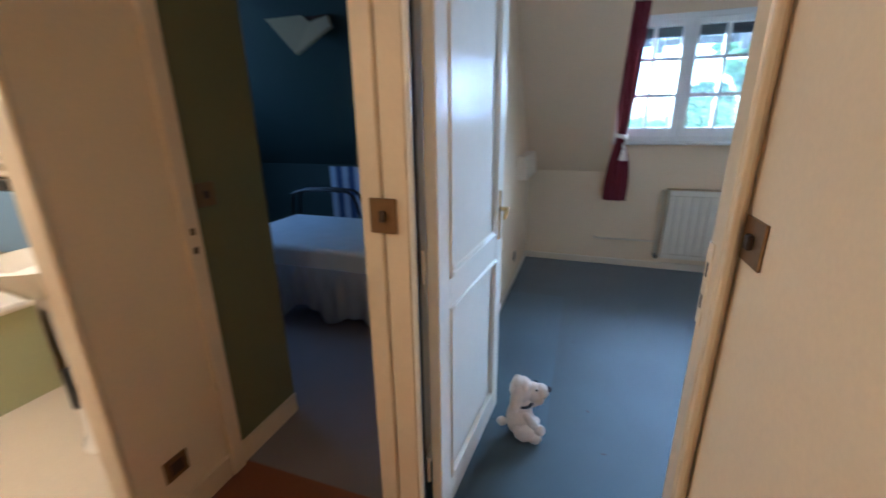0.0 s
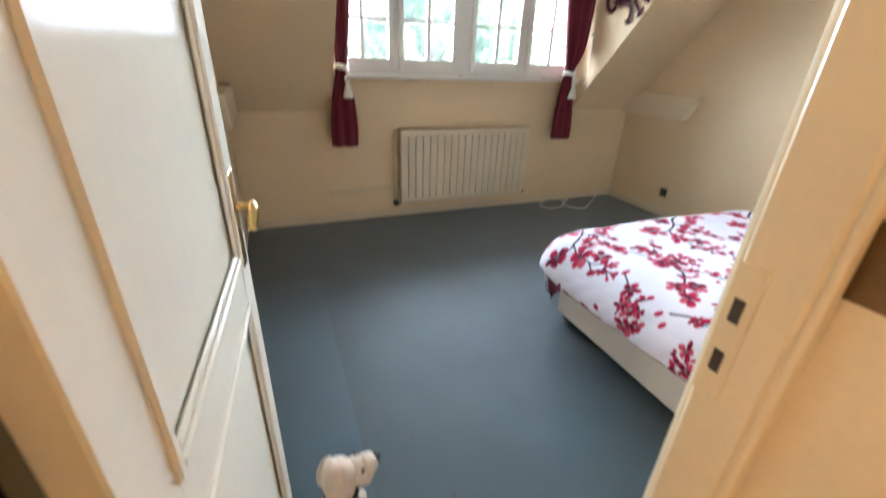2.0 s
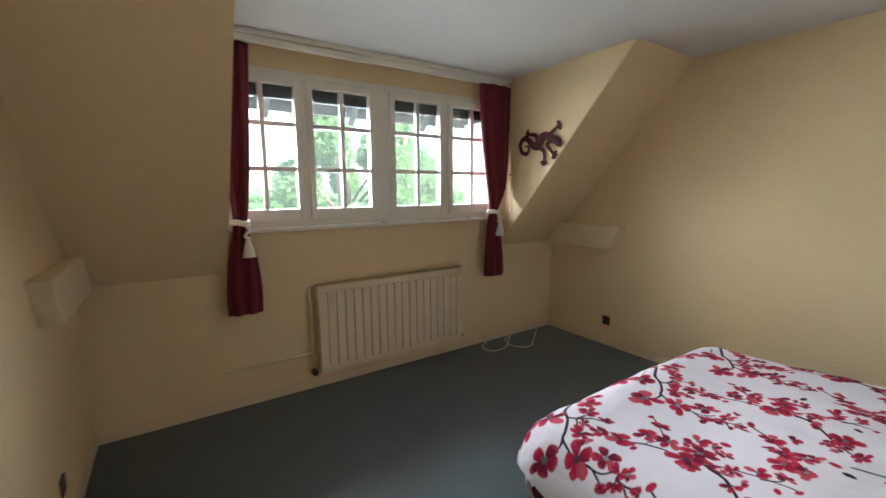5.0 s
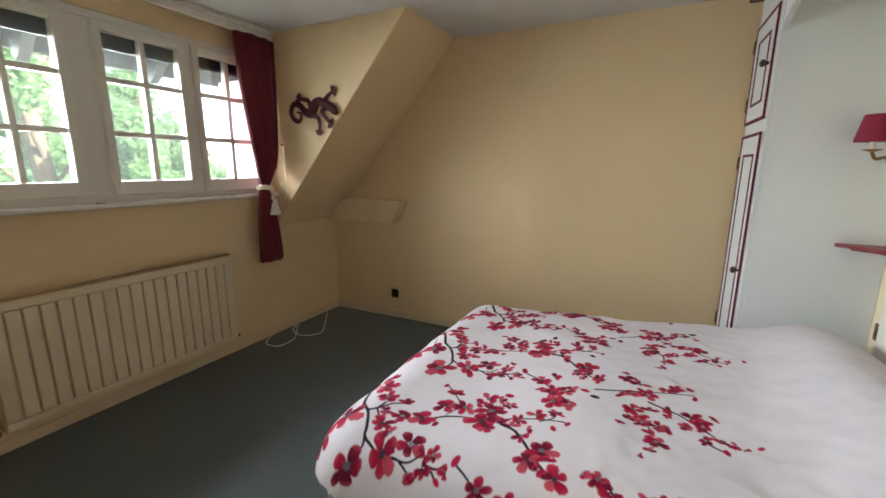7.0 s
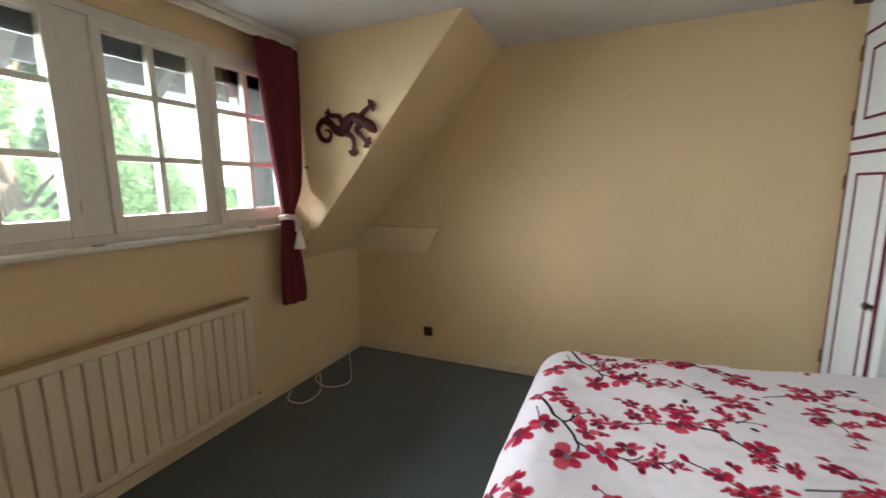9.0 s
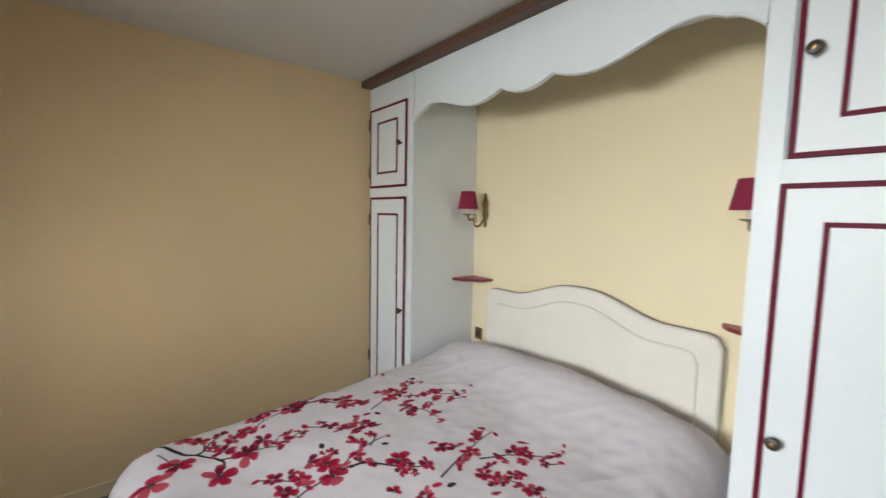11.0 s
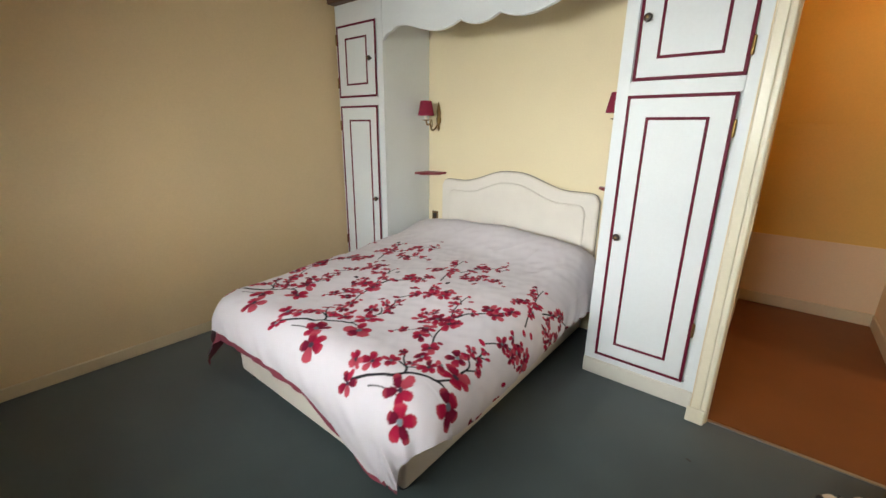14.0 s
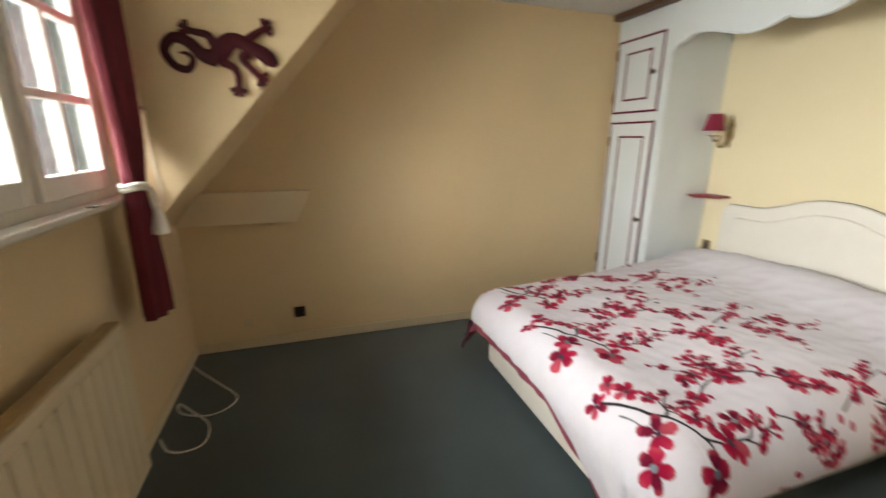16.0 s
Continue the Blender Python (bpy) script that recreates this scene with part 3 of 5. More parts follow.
# ---- switches and sockets ----
def plate(name, centre, face, label, w=0.08, h=0.10, mat=M_BRONZE, mark="toggle", group=""):
    """A wall plate. face: the way that it looks ('-x', '+x', '-y', '+y')."""
    x, y, z = centre
    p = thing(name, centre, label, name.replace("_", " "), group)
    s = 1 if face[0] == "+" else -1
    def b(across, high, depth0, depth1, bev):
        if face[1] == "x":
            return box(x + s * depth0, x + s * depth1, y - across, y + across, z - high, z + high, bevel=bev)
        return box(x - across, x + across, y + s * depth0, y + s * depth1, z - high, z + high, bevel=bev)
    part("cover", b(w / 2, h / 2, 0.0, 0.007, 0.002), mat, p)
    part(mark, b(w * 0.1, h * 0.16, 0.007, 0.018, 0.002) if mark == "toggle" else b(w * 0.28, h * 0.28, 0.007, 0.010, 0.001), M_CREAM if mat is M_CREAM else M_DARK, p)
    return p


plate("light_switch", (1.37, 1.75, 1.21), "-x", "bronze light switch plate on the hall wall", h=0.095, w=0.105)
plate("light_switch", (0.509, YD0 - 0.016, 1.200), "-y", "bronze light switch plate on the door post", h=0.100, w=0.082)
plate("light_switch", (-0.304, 1.94, 1.20), "+x", "bronze switch plate inside the blue room door", h=0.09, w=0.09)
plate("wall_socket", (-0.30, 1.605, 0.25), "+x", "bronze socket plate low on the hall wall", h=0.09, w=0.09, mark="insert")
plate("wall_socket", (XE, 4.444, 0.24), "-x", "dark brown socket on the gable wall", 0.075, 0.08, M_DARK, "insert")
plate("wall_socket", (XE, 4.80, 0.20), "-x", "small cream cable outlet on the gable wall", 0.06, 0.06, M_CREAM, "insert")
plate("wall_socket", (3.735, YH, 0.685), "+y", "bronze socket beside the headboard", 0.07, 0.085, M_BRONZE, "insert")
plate("wall_socket", (XW, 4.38, 0.25), "+x", "dark socket low on the west wall", 0.075, 0.08, M_DARK, "insert")

# boxed purlin ends
for nm, xa, xb, lab in (("beam_box_east", XE - 0.085, XE, "cream boxed-in roof beam end on the gable wall"), ("beam_box_west", XW, XW + 0.075, "cream boxed-in roof beam end on the west wall")):
    bm = prism(bmesh.new(), [(YN - 0.004, 0.945), (4.41, 0.945), (4.30, 1.155), (slope_y(1.155) + 0.01, 1.155)], "x", xa, xb)
    setting(nm, bm, M_BEAM, lab, "beam")

# ---- radiator ----
RX0, RX1, RZ0, RZ1, RY = 1.80, 3.09, 0.150, 0.815, 5.03
rad = thing("radiator", ((RX0 + RX1) / 2, YN, 0), "cream panel radiator with vertical flutes below the window", "radiator")
NSEC = 19
step = (RX1 - RX0) / NSEC
for i in range(NSEC):
    part("flute", box(RX0 + i * step + 0.0028, RX0 + (i + 1) * step - 0.0028, RY, RY + 0.05, RZ0 + 0.045, RZ1 - 0.055, bevel=0.006, segments=2), M_RADIATOR, rad)
bm = box(RX0, RX1, RY + 0.022, RY + 0.07, RZ0, RZ1 - 0.004, bevel=0.004)
add_box(bm, RX0 + 0.002, RX1 - 0.002, RY + 0.001, RY + 0.021, RZ1 - 0.0545, RZ1 - 0.006, bevel=0.006, segments=2)
add_box(bm, RX0 + 0.002, RX1 - 0.002, RY + 0.001, RY + 0.021, RZ0 + 0.002, RZ0 + 0.0445, bevel=0.006, segments=2)
part("panel", bm, M_RADIATOR, rad)
part("top_shadow_edge", box(RX0 - 0.01, RX1, RY + 0.010, RY + 0.062, RZ1 - 0.004, RZ1 + 0.006, bevel=0.004), M_RADTOP, rad, "top edge coloured brown for its shadow line")
for x in (RX0 + 0.2, RX1 - 0.2):
    part("bracket", box(x - 0.02, x + 0.02, RY + 0.07, YN, 0.3, 0.7), M_RADIATOR, rad)
part("side_pipe", tube(bmesh.new(), [(RX0 - 0.035, YN - 0.05, 0.16), (RX0 - 0.035, YN - 0.05, 0.80), (RX0 + 0.02, YN - 0.05, 0.80)], 0.011), M_RADIATOR, rad, smooth=True)
part("valve", lathe(bmesh.new(), [(0.012, -0.03), (0.022, -0.026), (0.024, 0.02), (0.014, 0.03)], (RX0 - 0.035, YN - 0.075, 0.155), "y", 14), M_DARK, rad, "dark radiator valve", True)
part("valve", lathe(bmesh.new(), [(0.010, -0.02), (0.016, -0.015), (0.016, 0.02), (0.010, 0.025)], (RX1 + 0.025, YN - 0.075, 0.165), "y", 12), M_WOOD, rad, "brown radiator valve", True)
bm = tube(bmesh.new(), smooth_path([(1.19, YN - 0.005, 0.29), (1.195, YN - 0.03, 0.285), (1.24, YN - 0.032, 0.284), (1.60, YN - 0.032, 0.286), (RX0 - 0.035, YN - 0.034, 0.288)], 4), 0.010)
single("heating_pipe", bm, M_CREAM, "cream painted heating pipe along the knee wall", "pipe", smooth=True)

# ---- curtains ----
def curtain(rows, n_folds, seed, tie_x, tie_z, group):
    """rows: (z, x from, x to, half depth) from top to bottom."""
    rng = random.Random(seed)
    c = thing("curtain", ((rows[0][1] + rows[0][2]) / 2, 5.03, rows[0][0]), "burgundy curtain tied back with a white tasselled cord", "curtain", group)
    bm = bmesh.new()
    sides, rings = 72, []
    phases = [rng.uniform(0, 6.28) for _ in range(3)]
    path = smooth_path([(z, a, b) for z, a, b, d in rows], 8)
    deps = smooth_path([(z, d, 0) for z, a, b, d in rows], 8)
    for (z, a, b), dd in zip(path, deps):
        dep = dd[1]
        ring = []
        for j in range(sides):
            k = 2 * math.pi * j / sides
            fold = 1 + 0.30 * math.cos(n_folds * k + phases[0] + 0.4 * math.sin(2 * z)) + 0.07 * math.cos(3 * k + phases[1] + z)
            x = (a + b) / 2 + (b - a) / 2 * math.cos(k) * (0.92 + 0.08 * fold)
            y = 5.03 + dep * math.sin(k) * fold
            ring.append(bm.verts.new((x, y, z)))
        rings.append(ring)
    for r0, r1 in zip(rings, rings[1:]):
        for j in range(sides):
            bm.faces.new((r0[j], r0[(j + 1) % sides], r1[(j + 1) % sides], r1[j]))
    bm.faces.new(rings[0])
    bm.faces.new(rings[-1])
    bmesh.ops.recalc_face_normals(bm, faces=bm.faces[:])
    part("drape", bm, M_CURTAIN, c, smooth="all")
    tie = thing("curtain_tie", (tie_x, 5.03, tie_z), "white twisted cord tie-back with a cream tassel", "tie-back", "curtain ties")
    bm = bmesh.new()
    for dz in (0.0, 0.018):
        ring = [(tie_x + 0.052 * math.cos(k), 5.03 + 0.045 * math.sin(k), tie_z + dz + 0.006 * math.sin(2 * k)) for k in (2 * math.pi * j / 20 for j in range(21))]
        tube(bm, ring, 0.010, 8)
    tube(bm, smooth_path([(tie_x + 0.01, 4.978, tie_z + 0.01), (tie_x + 0.04, 4.972, tie_z - 0.035), (tie_x + 0.015, 4.972, tie_z - 0.07), (tie_x + 0.028, 4.972, tie_z - 0.09)], 5), 0.010, 8)
    part("cord", bm, M_ROPE, tie, smooth=True)
    bm = lathe(bmesh.new(), [(0.006, 0.0), (0.017, -0.008), (0.013, -0.025), (0.020, -0.04), (0.034, -0.10), (0.040, -0.13), (0.002, -0.132)], (tie_x + 0.03, 4.965, tie_z - 0.075), sides=18)
    part("tassel", bm, M_ROPE, tie, "cream fringe tassel", True)
    return c


curtain([(2.385, 1.256, 1.45, 0.035), (2.1, 1.258, 1.435, 0.036), (1.7, 1.262, 1.415, 0.036), (1.42, 1.285, 1.39, 0.034), (1.30, 1.29, 1.375, 0.034),
         (1.20, 1.275, 1.385, 0.036), (1.05, 1.245, 1.42, 0.042), (0.85, 1.225, 1.435, 0.046), (0.70, 1.225, 1.43, 0.046)], 7, 4, 1.333, 1.285, "window curtains")
curtain([(2.40, 3.27, 3.62, 0.035), (2.1, 3.29, 3.615, 0.038), (1.8, 3.325, 3.605, 0.038), (1.5, 3.37, 3.575, 0.036), (1.30, 3.395, 3.48, 0.034),
         (1.20, 3.38, 3.495, 0.036), (1.0, 3.36, 3.535, 0.042), (0.80, 3.352, 3.556, 0.045), (0.70, 3.35, 3.556, 0.045)], 8, 9, 3.437, 1.285, "window curtains")
rail = thing("curtain_rail", (2.44, 5.03, ZC), "white ceiling-mounted curtain rail", "curtain rail")
part("rail", box(DW + 0.01, DE - 0.01, 5.005, 5.055, ZC - 0.035, ZC, bevel=0.006), M_WHITE, rail)
part("lower_track", box(DW + 0.03, DE - 0.03, 5.018, 5.042, ZC - 0.082, ZC - 0.036, bevel=0.004), M_WHITE, rail)
bm = tube(bmesh.new(), smooth_path([(DE - 0.008, 5.0, 1.62), (DE - 0.010, 5.0, 1.45), (DE - 0.012, 4.985, 1.25), (DE - 0.05, 4.99, 1.19)], 5), 0.0035, 6)
single("hanging_cord", bm, M_ROPE, "thin white cord hanging on the dormer cheek", "cord", smooth=True)
single("cord_hook", lathe(bmesh.new(), [(0.004, 0), (0.010, -0.01), (0.006, -0.03)], (DE, 5.0, 1.63), "x", 10), M_BRONZE, "small dark hook on the dormer cheek", "hook")

# ---- wall gecko ----
def gecko_at(u, v, d=0.0):
    """u to the right and v down on the drawing, in units; the cheek is the sheet."""
    return (DE - 0.018 - d, 4.821 - (u - 150) * 0.00083, 1.849 + (255 - v) * 0.00093)


def limb(bm, uv, radii, sides=10, steps=6):
    pts = smooth_path([gecko_at(*q) for q in uv], steps)
    rr = smooth_path([(r, 0, 0) for r in radii], steps)
    tube(bm, pts, [q[0] * 0.00088 for q in rr], sides, squash=(0, 0.45, DE - 0.018))


bm = bmesh.new()
limb(bm, [(150, 232), (185, 232), (212, 262), (180, 305), (115, 285), (82, 220), (130, 165), (200, 180), (265, 235), (330, 245)], [5, 10, 15, 19, 21, 23, 25, 28, 34, 46])
limb(bm, [(300, 245), (345, 225), (385, 180), (430, 158), (490, 175), (545, 200)], [34, 48, 46, 38, 36, 34])
limb(bm, [(520, 190), (575, 215), (610, 240), (640, 265)], [36, 38, 36, 16])
for leg in ([(330, 190), (300, 145), (250, 135), (205, 128)], [(490, 160), (530, 130), (560, 112), (590, 95)], [(350, 260), (410, 285), (430, 330), (425, 380)], [(500, 215), (460, 240), (505, 290), (545, 325)]):
    limb(bm, leg, [24, 20, 17, 16])
    (u0, v0), (u1, v1) = leg[-2], leg[-1]
    a0 = math.atan2(v1 - v0, u1 - u0)
    for da in (-1.15, -0.4, 0.4, 1.15):
        e = (u1 + 46 * math.cos(a0 + da), v1 + 46 * math.sin(a0 + da))
        limb(bm, [(u1, v1), ((u1 + e[0]) / 2, (v1 + e[1]) / 2), e], [11, 11, 14], 8, 3)
single("wall_gecko", bm, M_GECKO, "wine-red metal gecko ornament on the dormer cheek", "wall ornament", smooth=True)

# ---- cupboards round the bed ----
def frame_strip(x0, x1, z0, z1, w, y0, y1):
    bm = box(x0, x0 + w, y0, y1, z0, z1, bevel=0.002)
    add_box(bm, x1 - w, x1, y0, y1, z0, z1, bevel=0.002)
    add_box(bm, x0 + w, x1 - w, y0, y1, z0, z0 + w, bevel=0.002)
    add_box(bm, x0 + w, x1 - w, y0, y1, z1 - w, z1, bevel=0.002)
    return bm


def knob(parent, x, z):
    k = part("knob", lathe(bmesh.new(), [(0.008, 0.0), (0.008, 0.012), (0.017, 0.018), (0.020, 0.026), (0.016, 0.034), (0.006, 0.037)], (x, YF + 0.012, z), "y", 18), M_DARK, parent, "dark brown knob with brass centre", True)
    part("knob_centre", lathe(bmesh.new(), [(0.007, 0.0), (0.006, 0.003), (0.002, 0.004)], (x, YF + 0.0485, z), "y", 12), M_BRASS, k, smooth=True)


def cupboard(x0, x1, doors, hinge_right, label):
    """doors: (x0, x1, z0, z1, inner x0, x1, z0, z1, knob x, z)."""
    c = thing("fitted_wardrobe", ((x0 + x1) / 2, (YH + YF) / 2, 0), label, "wardrobe", "wardrobes beside the bed")
    lo, hi = min(d[0] for d in doors) , max(d[1] for d in doors)
    bm = box(x0, x1, YH + 0.003, YF - 0.02, 0.0, 2.43)
    part("body", bm, M_CABINET, c)
    bm = box(x0, lo, YF - 0.02, YF, 0.09, 2.43, bevel=0.002)
    add_box(bm, hi, x1, YF - 0.02, YF, 0.09, 2.43, bevel=0.002)
    part("side_bead", box(x0 - 0.0005, x0 + 0.006, YF, YF + 0.004, 0.1, 2.43), M_CABINET, c)
    zs = sorted((d[2], d[3]) for d in doors)
    for za, zb in ((0.09, zs[0][0]), (zs[0][1], zs[1][0]), (zs[1][1], 2.43)):
        add_box(bm, lo, hi, YF - 0.0195, YF - 0.0005, za, zb)
    part("face_frame", bm, M_CABINET, c)
    part("plinth", box(x0, x1, YF - 0.02, YF + 0.012, 0, 0.10, bevel=0.005), M_WHITE, c)
    for dx0, dx1, dz0, dz1, ix0, ix1, iz0, iz1, kx, kz in doors:
        d = part("door", box(dx0 + 0.002, dx1 - 0.002, YF - 0.018, YF + 0.010, dz0 + 0.002, dz1 - 0.002, bevel=0.003), M_CABINET, c, "white painted cupboard door")
        part("edge_trim", frame_strip(dx0, dx1, dz0, dz1, 0.016, YF + 0.004, YF + 0.0135), M_MAROON, d, "maroon painted edge")
        part("panel_trim", frame_strip(ix0, ix1, iz0, iz1, 0.014, YF + 0.008, YF + 0.0145), M_MAROON, d, "maroon painted moulding")
        knob(d, kx, kz)
        hx = dx0 - 0.004 if hinge_right else dx1 + 0.004
        zh = (dz0 + 0.32, dz1 - 0.16) if dz1 - dz0 > 1 else (dz0 + 0.12, dz1 - 0.1)
        for z in zh:
            part("hinge", lathe(bmesh.new(), [(0.002, -0.042), (0.007, -0.036), (0.007, 0.036), (0.002, 0.042)], (hx, YF + 0.014, z), sides=10), M_BRASS if z > 1 else M_BRONZE, d)
    return c


cupboard(1.424, 2.028, [(1.484, 1.964, 0.142, 1.648, 1.583, 1.864, 0.238, 1.541, 1.923, 0.90), (1.474, 1.954, 1.716, 2.272, 1.572, 1.854, 1.814, 2.172, 1.912, 2.0)], True, "white fitted wardrobe with maroon painted mouldings beside the door")
cupboard(3.812, XE - 0.003, [(3.885, 4.352, 0.142, 1.652, 3.972, 4.242, 0.238, 1.540, 3.914, 0.892), (3.880, 4.356, 1.718, 2.274, 3.985, 4.250, 1.814, 2.174, 3.938, 2.0)], False, "narrow white fitted cupboard with maroon mouldings beside the gable wall")

# scalloped valance across the alcove
def valance_z(x):
    u = abs(x - 2.925)
    if u < 0.15:
        return 2.116 + 0.042 * (u / 0.15) ** 2
    if u < 0.335:
        return 2.116 + 0.042 * ((0.335 - u) / 0.185) ** 2
    if u < 0.70:
        k = (u - 0.335) / 0.365
        return 2.116 + 0.078 * (k * k * (3 - 2 * k))
    if u < 0.80:
        return 2.194 - 0.036 * ((u - 0.70) / 0.10) ** 2
    return 2.165 - 0.07 * ((u - 0.80) / 0.105) ** 1.6


n = 120
xs = [2.030 + i * (3.810 - 2.030) / n for i in range(n + 1)]
bm = bmesh.new()
front = [[bm.verts.new((x, y, z)) for x in xs for z in (valance_z(x), 2.43)] for y in (YF, YF - 0.02)]
f, b = front
for i in range(n):
    j = 2 * i
    bm.faces.new((f[j], f[j + 1], f[j + 3], f[j + 2]))
    bm.faces.new((b[j], b[j + 2], b[j + 3], b[j + 1]))
    bm.faces.new((f[j], f[j + 2], b[j + 2], b[j]))
    bm.faces.new((f[j + 1], b[j + 1], b[j + 3], f[j + 3]))
bmesh.ops.recalc_face_normals(bm, faces=bm.faces[:])
val = thing("bed_valance", (2.925, YF, 2.43), "white scalloped wooden pelmet over the bed alcove", "pelmet")
part("board", bm, M_CABINET, val)
bm = tube(bmesh.new(), [(x, YF + 0.001, valance_z(x) + 0.004) for x in xs], 0.006, 6)
part("edge_bead", bm, M_CABINET, val, smooth=True)
part("top_board", box(2.030, 3.810, YH + 0.004, YF - 0.021, 2.405, 2.43), M_CABINET, val)
part("cornice", box(1.424, XE - 0.002, YH + 0.003, YF + 0.072, 2.431, ZC - 0.001, bevel=0.006), M_WOOD, val, "dark brown cornice strip below the ceiling")

# ---- lamps and corner shelves in the alcove ----
def sconce(px, sx):
    """px: the wall plate, sx: the shade."""
    s = thing("wall_lamp", (px, YH, 1.58), "brass wall lamp with a red fabric shade, unlit", "wall lamp", "bedside wall lamps")
    bm = lathe(bmesh.new(), [(0.004, -0.12), (0.012, -0.10), (0.010, -0.07), (0.022, -0.05), (0.026, -0.02), (0.018, 0.01), (0.024, 0.04), (0.016, 0.07), (0.008, 0.10), (0.003, 0.12)], (px, YH + 0.014, 1.575), sides=16)
    for v in bm.verts:
        v.co.y = YH + 0.001 + max(0, (v.co.y - YH - 0.002)) * 0.6
    part("back_plate", bm, M_BRASS, s, "ornate brass back plate", True)
    dx = sx - px
    bm = tube(bmesh.new(), smooth_path([(px, YH + 0.015, 1.52), (px + dx * 0.15, YH + 0.06, 1.470), (px + dx * 0.45, YH + 0.10, 1.465), (px + dx * 0.6, YH + 0.12, 1.51), (px + dx * 0.9, YH + 0.155, 1.505), (sx, YH + 0.172, 1.535)], 6), 0.007, 8)
    tube(bm, smooth_path([(px + dx * 0.5, YH + 0.09, 1.49), (px + dx * 0.62, YH + 0.10, 1.545), (px + dx * 0.8, YH + 0.115, 1.535), (px + dx * 0.76, YH + 0.11, 1.515)], 5), 0.004, 6)
    part("arm", bm, M_BRASS, s, "curled brass arm", True)
    part("drip_tray", lathe(bmesh.new(), [(0.006, 0.0), (0.034, 0.008), (0.036, 0.012), (0.006, 0.006)], (sx, YH + 0.172, 1.535)), M_BRASS, s, smooth=True)
    part("candle_tube", lathe(bmesh.new(), [(0.012, 0), (0.012, 0.06)], (sx, YH + 0.172, 1.542)), M_ROPE, s, smooth=True)
    part("shade", lathe(bmesh.new(), [(0.068, 0.0), (0.069, 0.004), (0.047, 0.116), (0.046, 0.118), (0.044, 0.116), (0.065, 0.004)], (sx, YH + 0.172, 1.580), sides=28), M_RED, s, "red fabric shade", True)


sconce(3.697, 3.700)
sconce(2.128, 2.125)


def corner_shelf(cx, sgn):
    outline = [(0, 0), (0.20, 0), (0.198, 0.03), (0.165, 0.075), (0.12, 0.10), (0.09, 0.125), (0.06, 0.17), (0.03, 0.20), (0, 0.20)]
    s = thing("corner_shelf", (cx, YH, 1.09), "small dark red corner shelf in the bed alcove", "shelf", "bedside corner shelves")
    part("board", prism(bmesh.new(), [(cx + sgn * a, YH + 0.001 + b) for a, b in outline], "z", 1.083, 1.099), M_SHELFRED, s)
    part("support", prism(bmesh.new(), [(cx + sgn * a * 0.7, YH + 0.001 + b * 0.7) for a, b in outline], "z", 1.070, 1.083), M_SHELFRED, s)


corner_shelf(3.810, -1)
corner_shelf(2.030, 1)

# ---- bed ----
BX_W, BX_E, BY_F, BY_H = 2.225, 3.612, 3.235, 1.335
bed = thing("bed", ((BX_W + BX_E) / 2, (BY_F + BY_H) / 2, 0), "double divan bed with a cream base and padded headboard", "bed")
part("base", box(BX_W, BX_E, BY_H, BY_F, 0.05, 0.34, bevel=0.018, segments=3), M_FABRIC, bed, "cream fabric divan base")
part("mattress", box(BX_W + 0.01, BX_E - 0.01, BY_H, BY_F - 0.01, 0.342, 0.50, bevel=0.04, segments=3), M_COTTON, bed)
for fx in (BX_W + 0.06, BX_E - 0.06):
    for fy in (BY_H + 0.1, (BY_H + BY_F) / 2, BY_F - 0.05):
        part("castor", lathe(bmesh.new(), [(0.016, 0.0), (0.026, 0.006), (0.026, 0.044), (0.018, 0.052)], (fx, fy, 0), sides=12), M_BLACK, bed, "black plastic foot", True)

HB0, HB1 = 2.208, 3.608


def head_z(x, inset=0.0):
    u = abs(x - (HB0 + HB1) / 2) / ((HB1 - HB0) / 2)
    k = min(1.0, max(0.0, (u - 0.06) / 0.62))
    z = 1.152 - 0.105 * (k * k * (3 - 2 * k))
    e = (u - 0.90) / 0.10
    return z - (0.055 * (1 - math.sqrt(max(0.0, 1 - e * e))) if e > 0 else 0) - inset


def head_shape(inset, y0, y1, z0):
    a, b = HB0 + inset, HB1 - inset
    pts = [(a, z0)] + [(a + (b - a) * i / 60, head_z(HB0 + (HB1 - HB0) * i / 60, inset)) for i in range(61)] + [(b, z0)]
    t = prism(bmesh.new(), pts, "y", y0, y1)
    sharp = [e for e in t.edges if abs(e.verts[0].co.y - e.verts[1].co.y) < 1e-5 and e.verts[0].co.y > (y0 + y1) / 2]
    bmesh.ops.bevel(t, geom=sharp, offset=0.012, segments=3, affect="EDGES", profile=0.5)
    return t


hb = part("headboard", head_shape(0.0, YH + 0.006, YH + 0.062, 0.30), M_FABRIC, bed, "cream padded headboard with arched top", True)
part("padded_panel", head_shape(0.085, YH + 0.058, YH + 0.076, 0.34), M_FABRIC, hb, smooth=True)
# thin dark tube that draws the edge shadow behind the headboard
part("rim_shade", tube(bmesh.new(), [(HB0 + 0.002, YH + 0.034, 0.36)] + [(HB0 + (HB1 - HB0) * i / 60, YH + 0.034, head_z(HB0 + (HB1 - HB0) * i / 60) + 0.001) for i in range(61)] + [(HB1 - 0.002, YH + 0.034, 0.36)], 0.004, 6), M_RIMSHADE, hb, "dark line added as edge shadow round the back", True)
for fx in (HB0 + 0.25, HB1 - 0.25):
    part("headboard_strut", box(fx - 0.03, fx + 0.03, YH + 0.008, YH + 0.03, 0.0, 0.31), M_WOOD, bed)

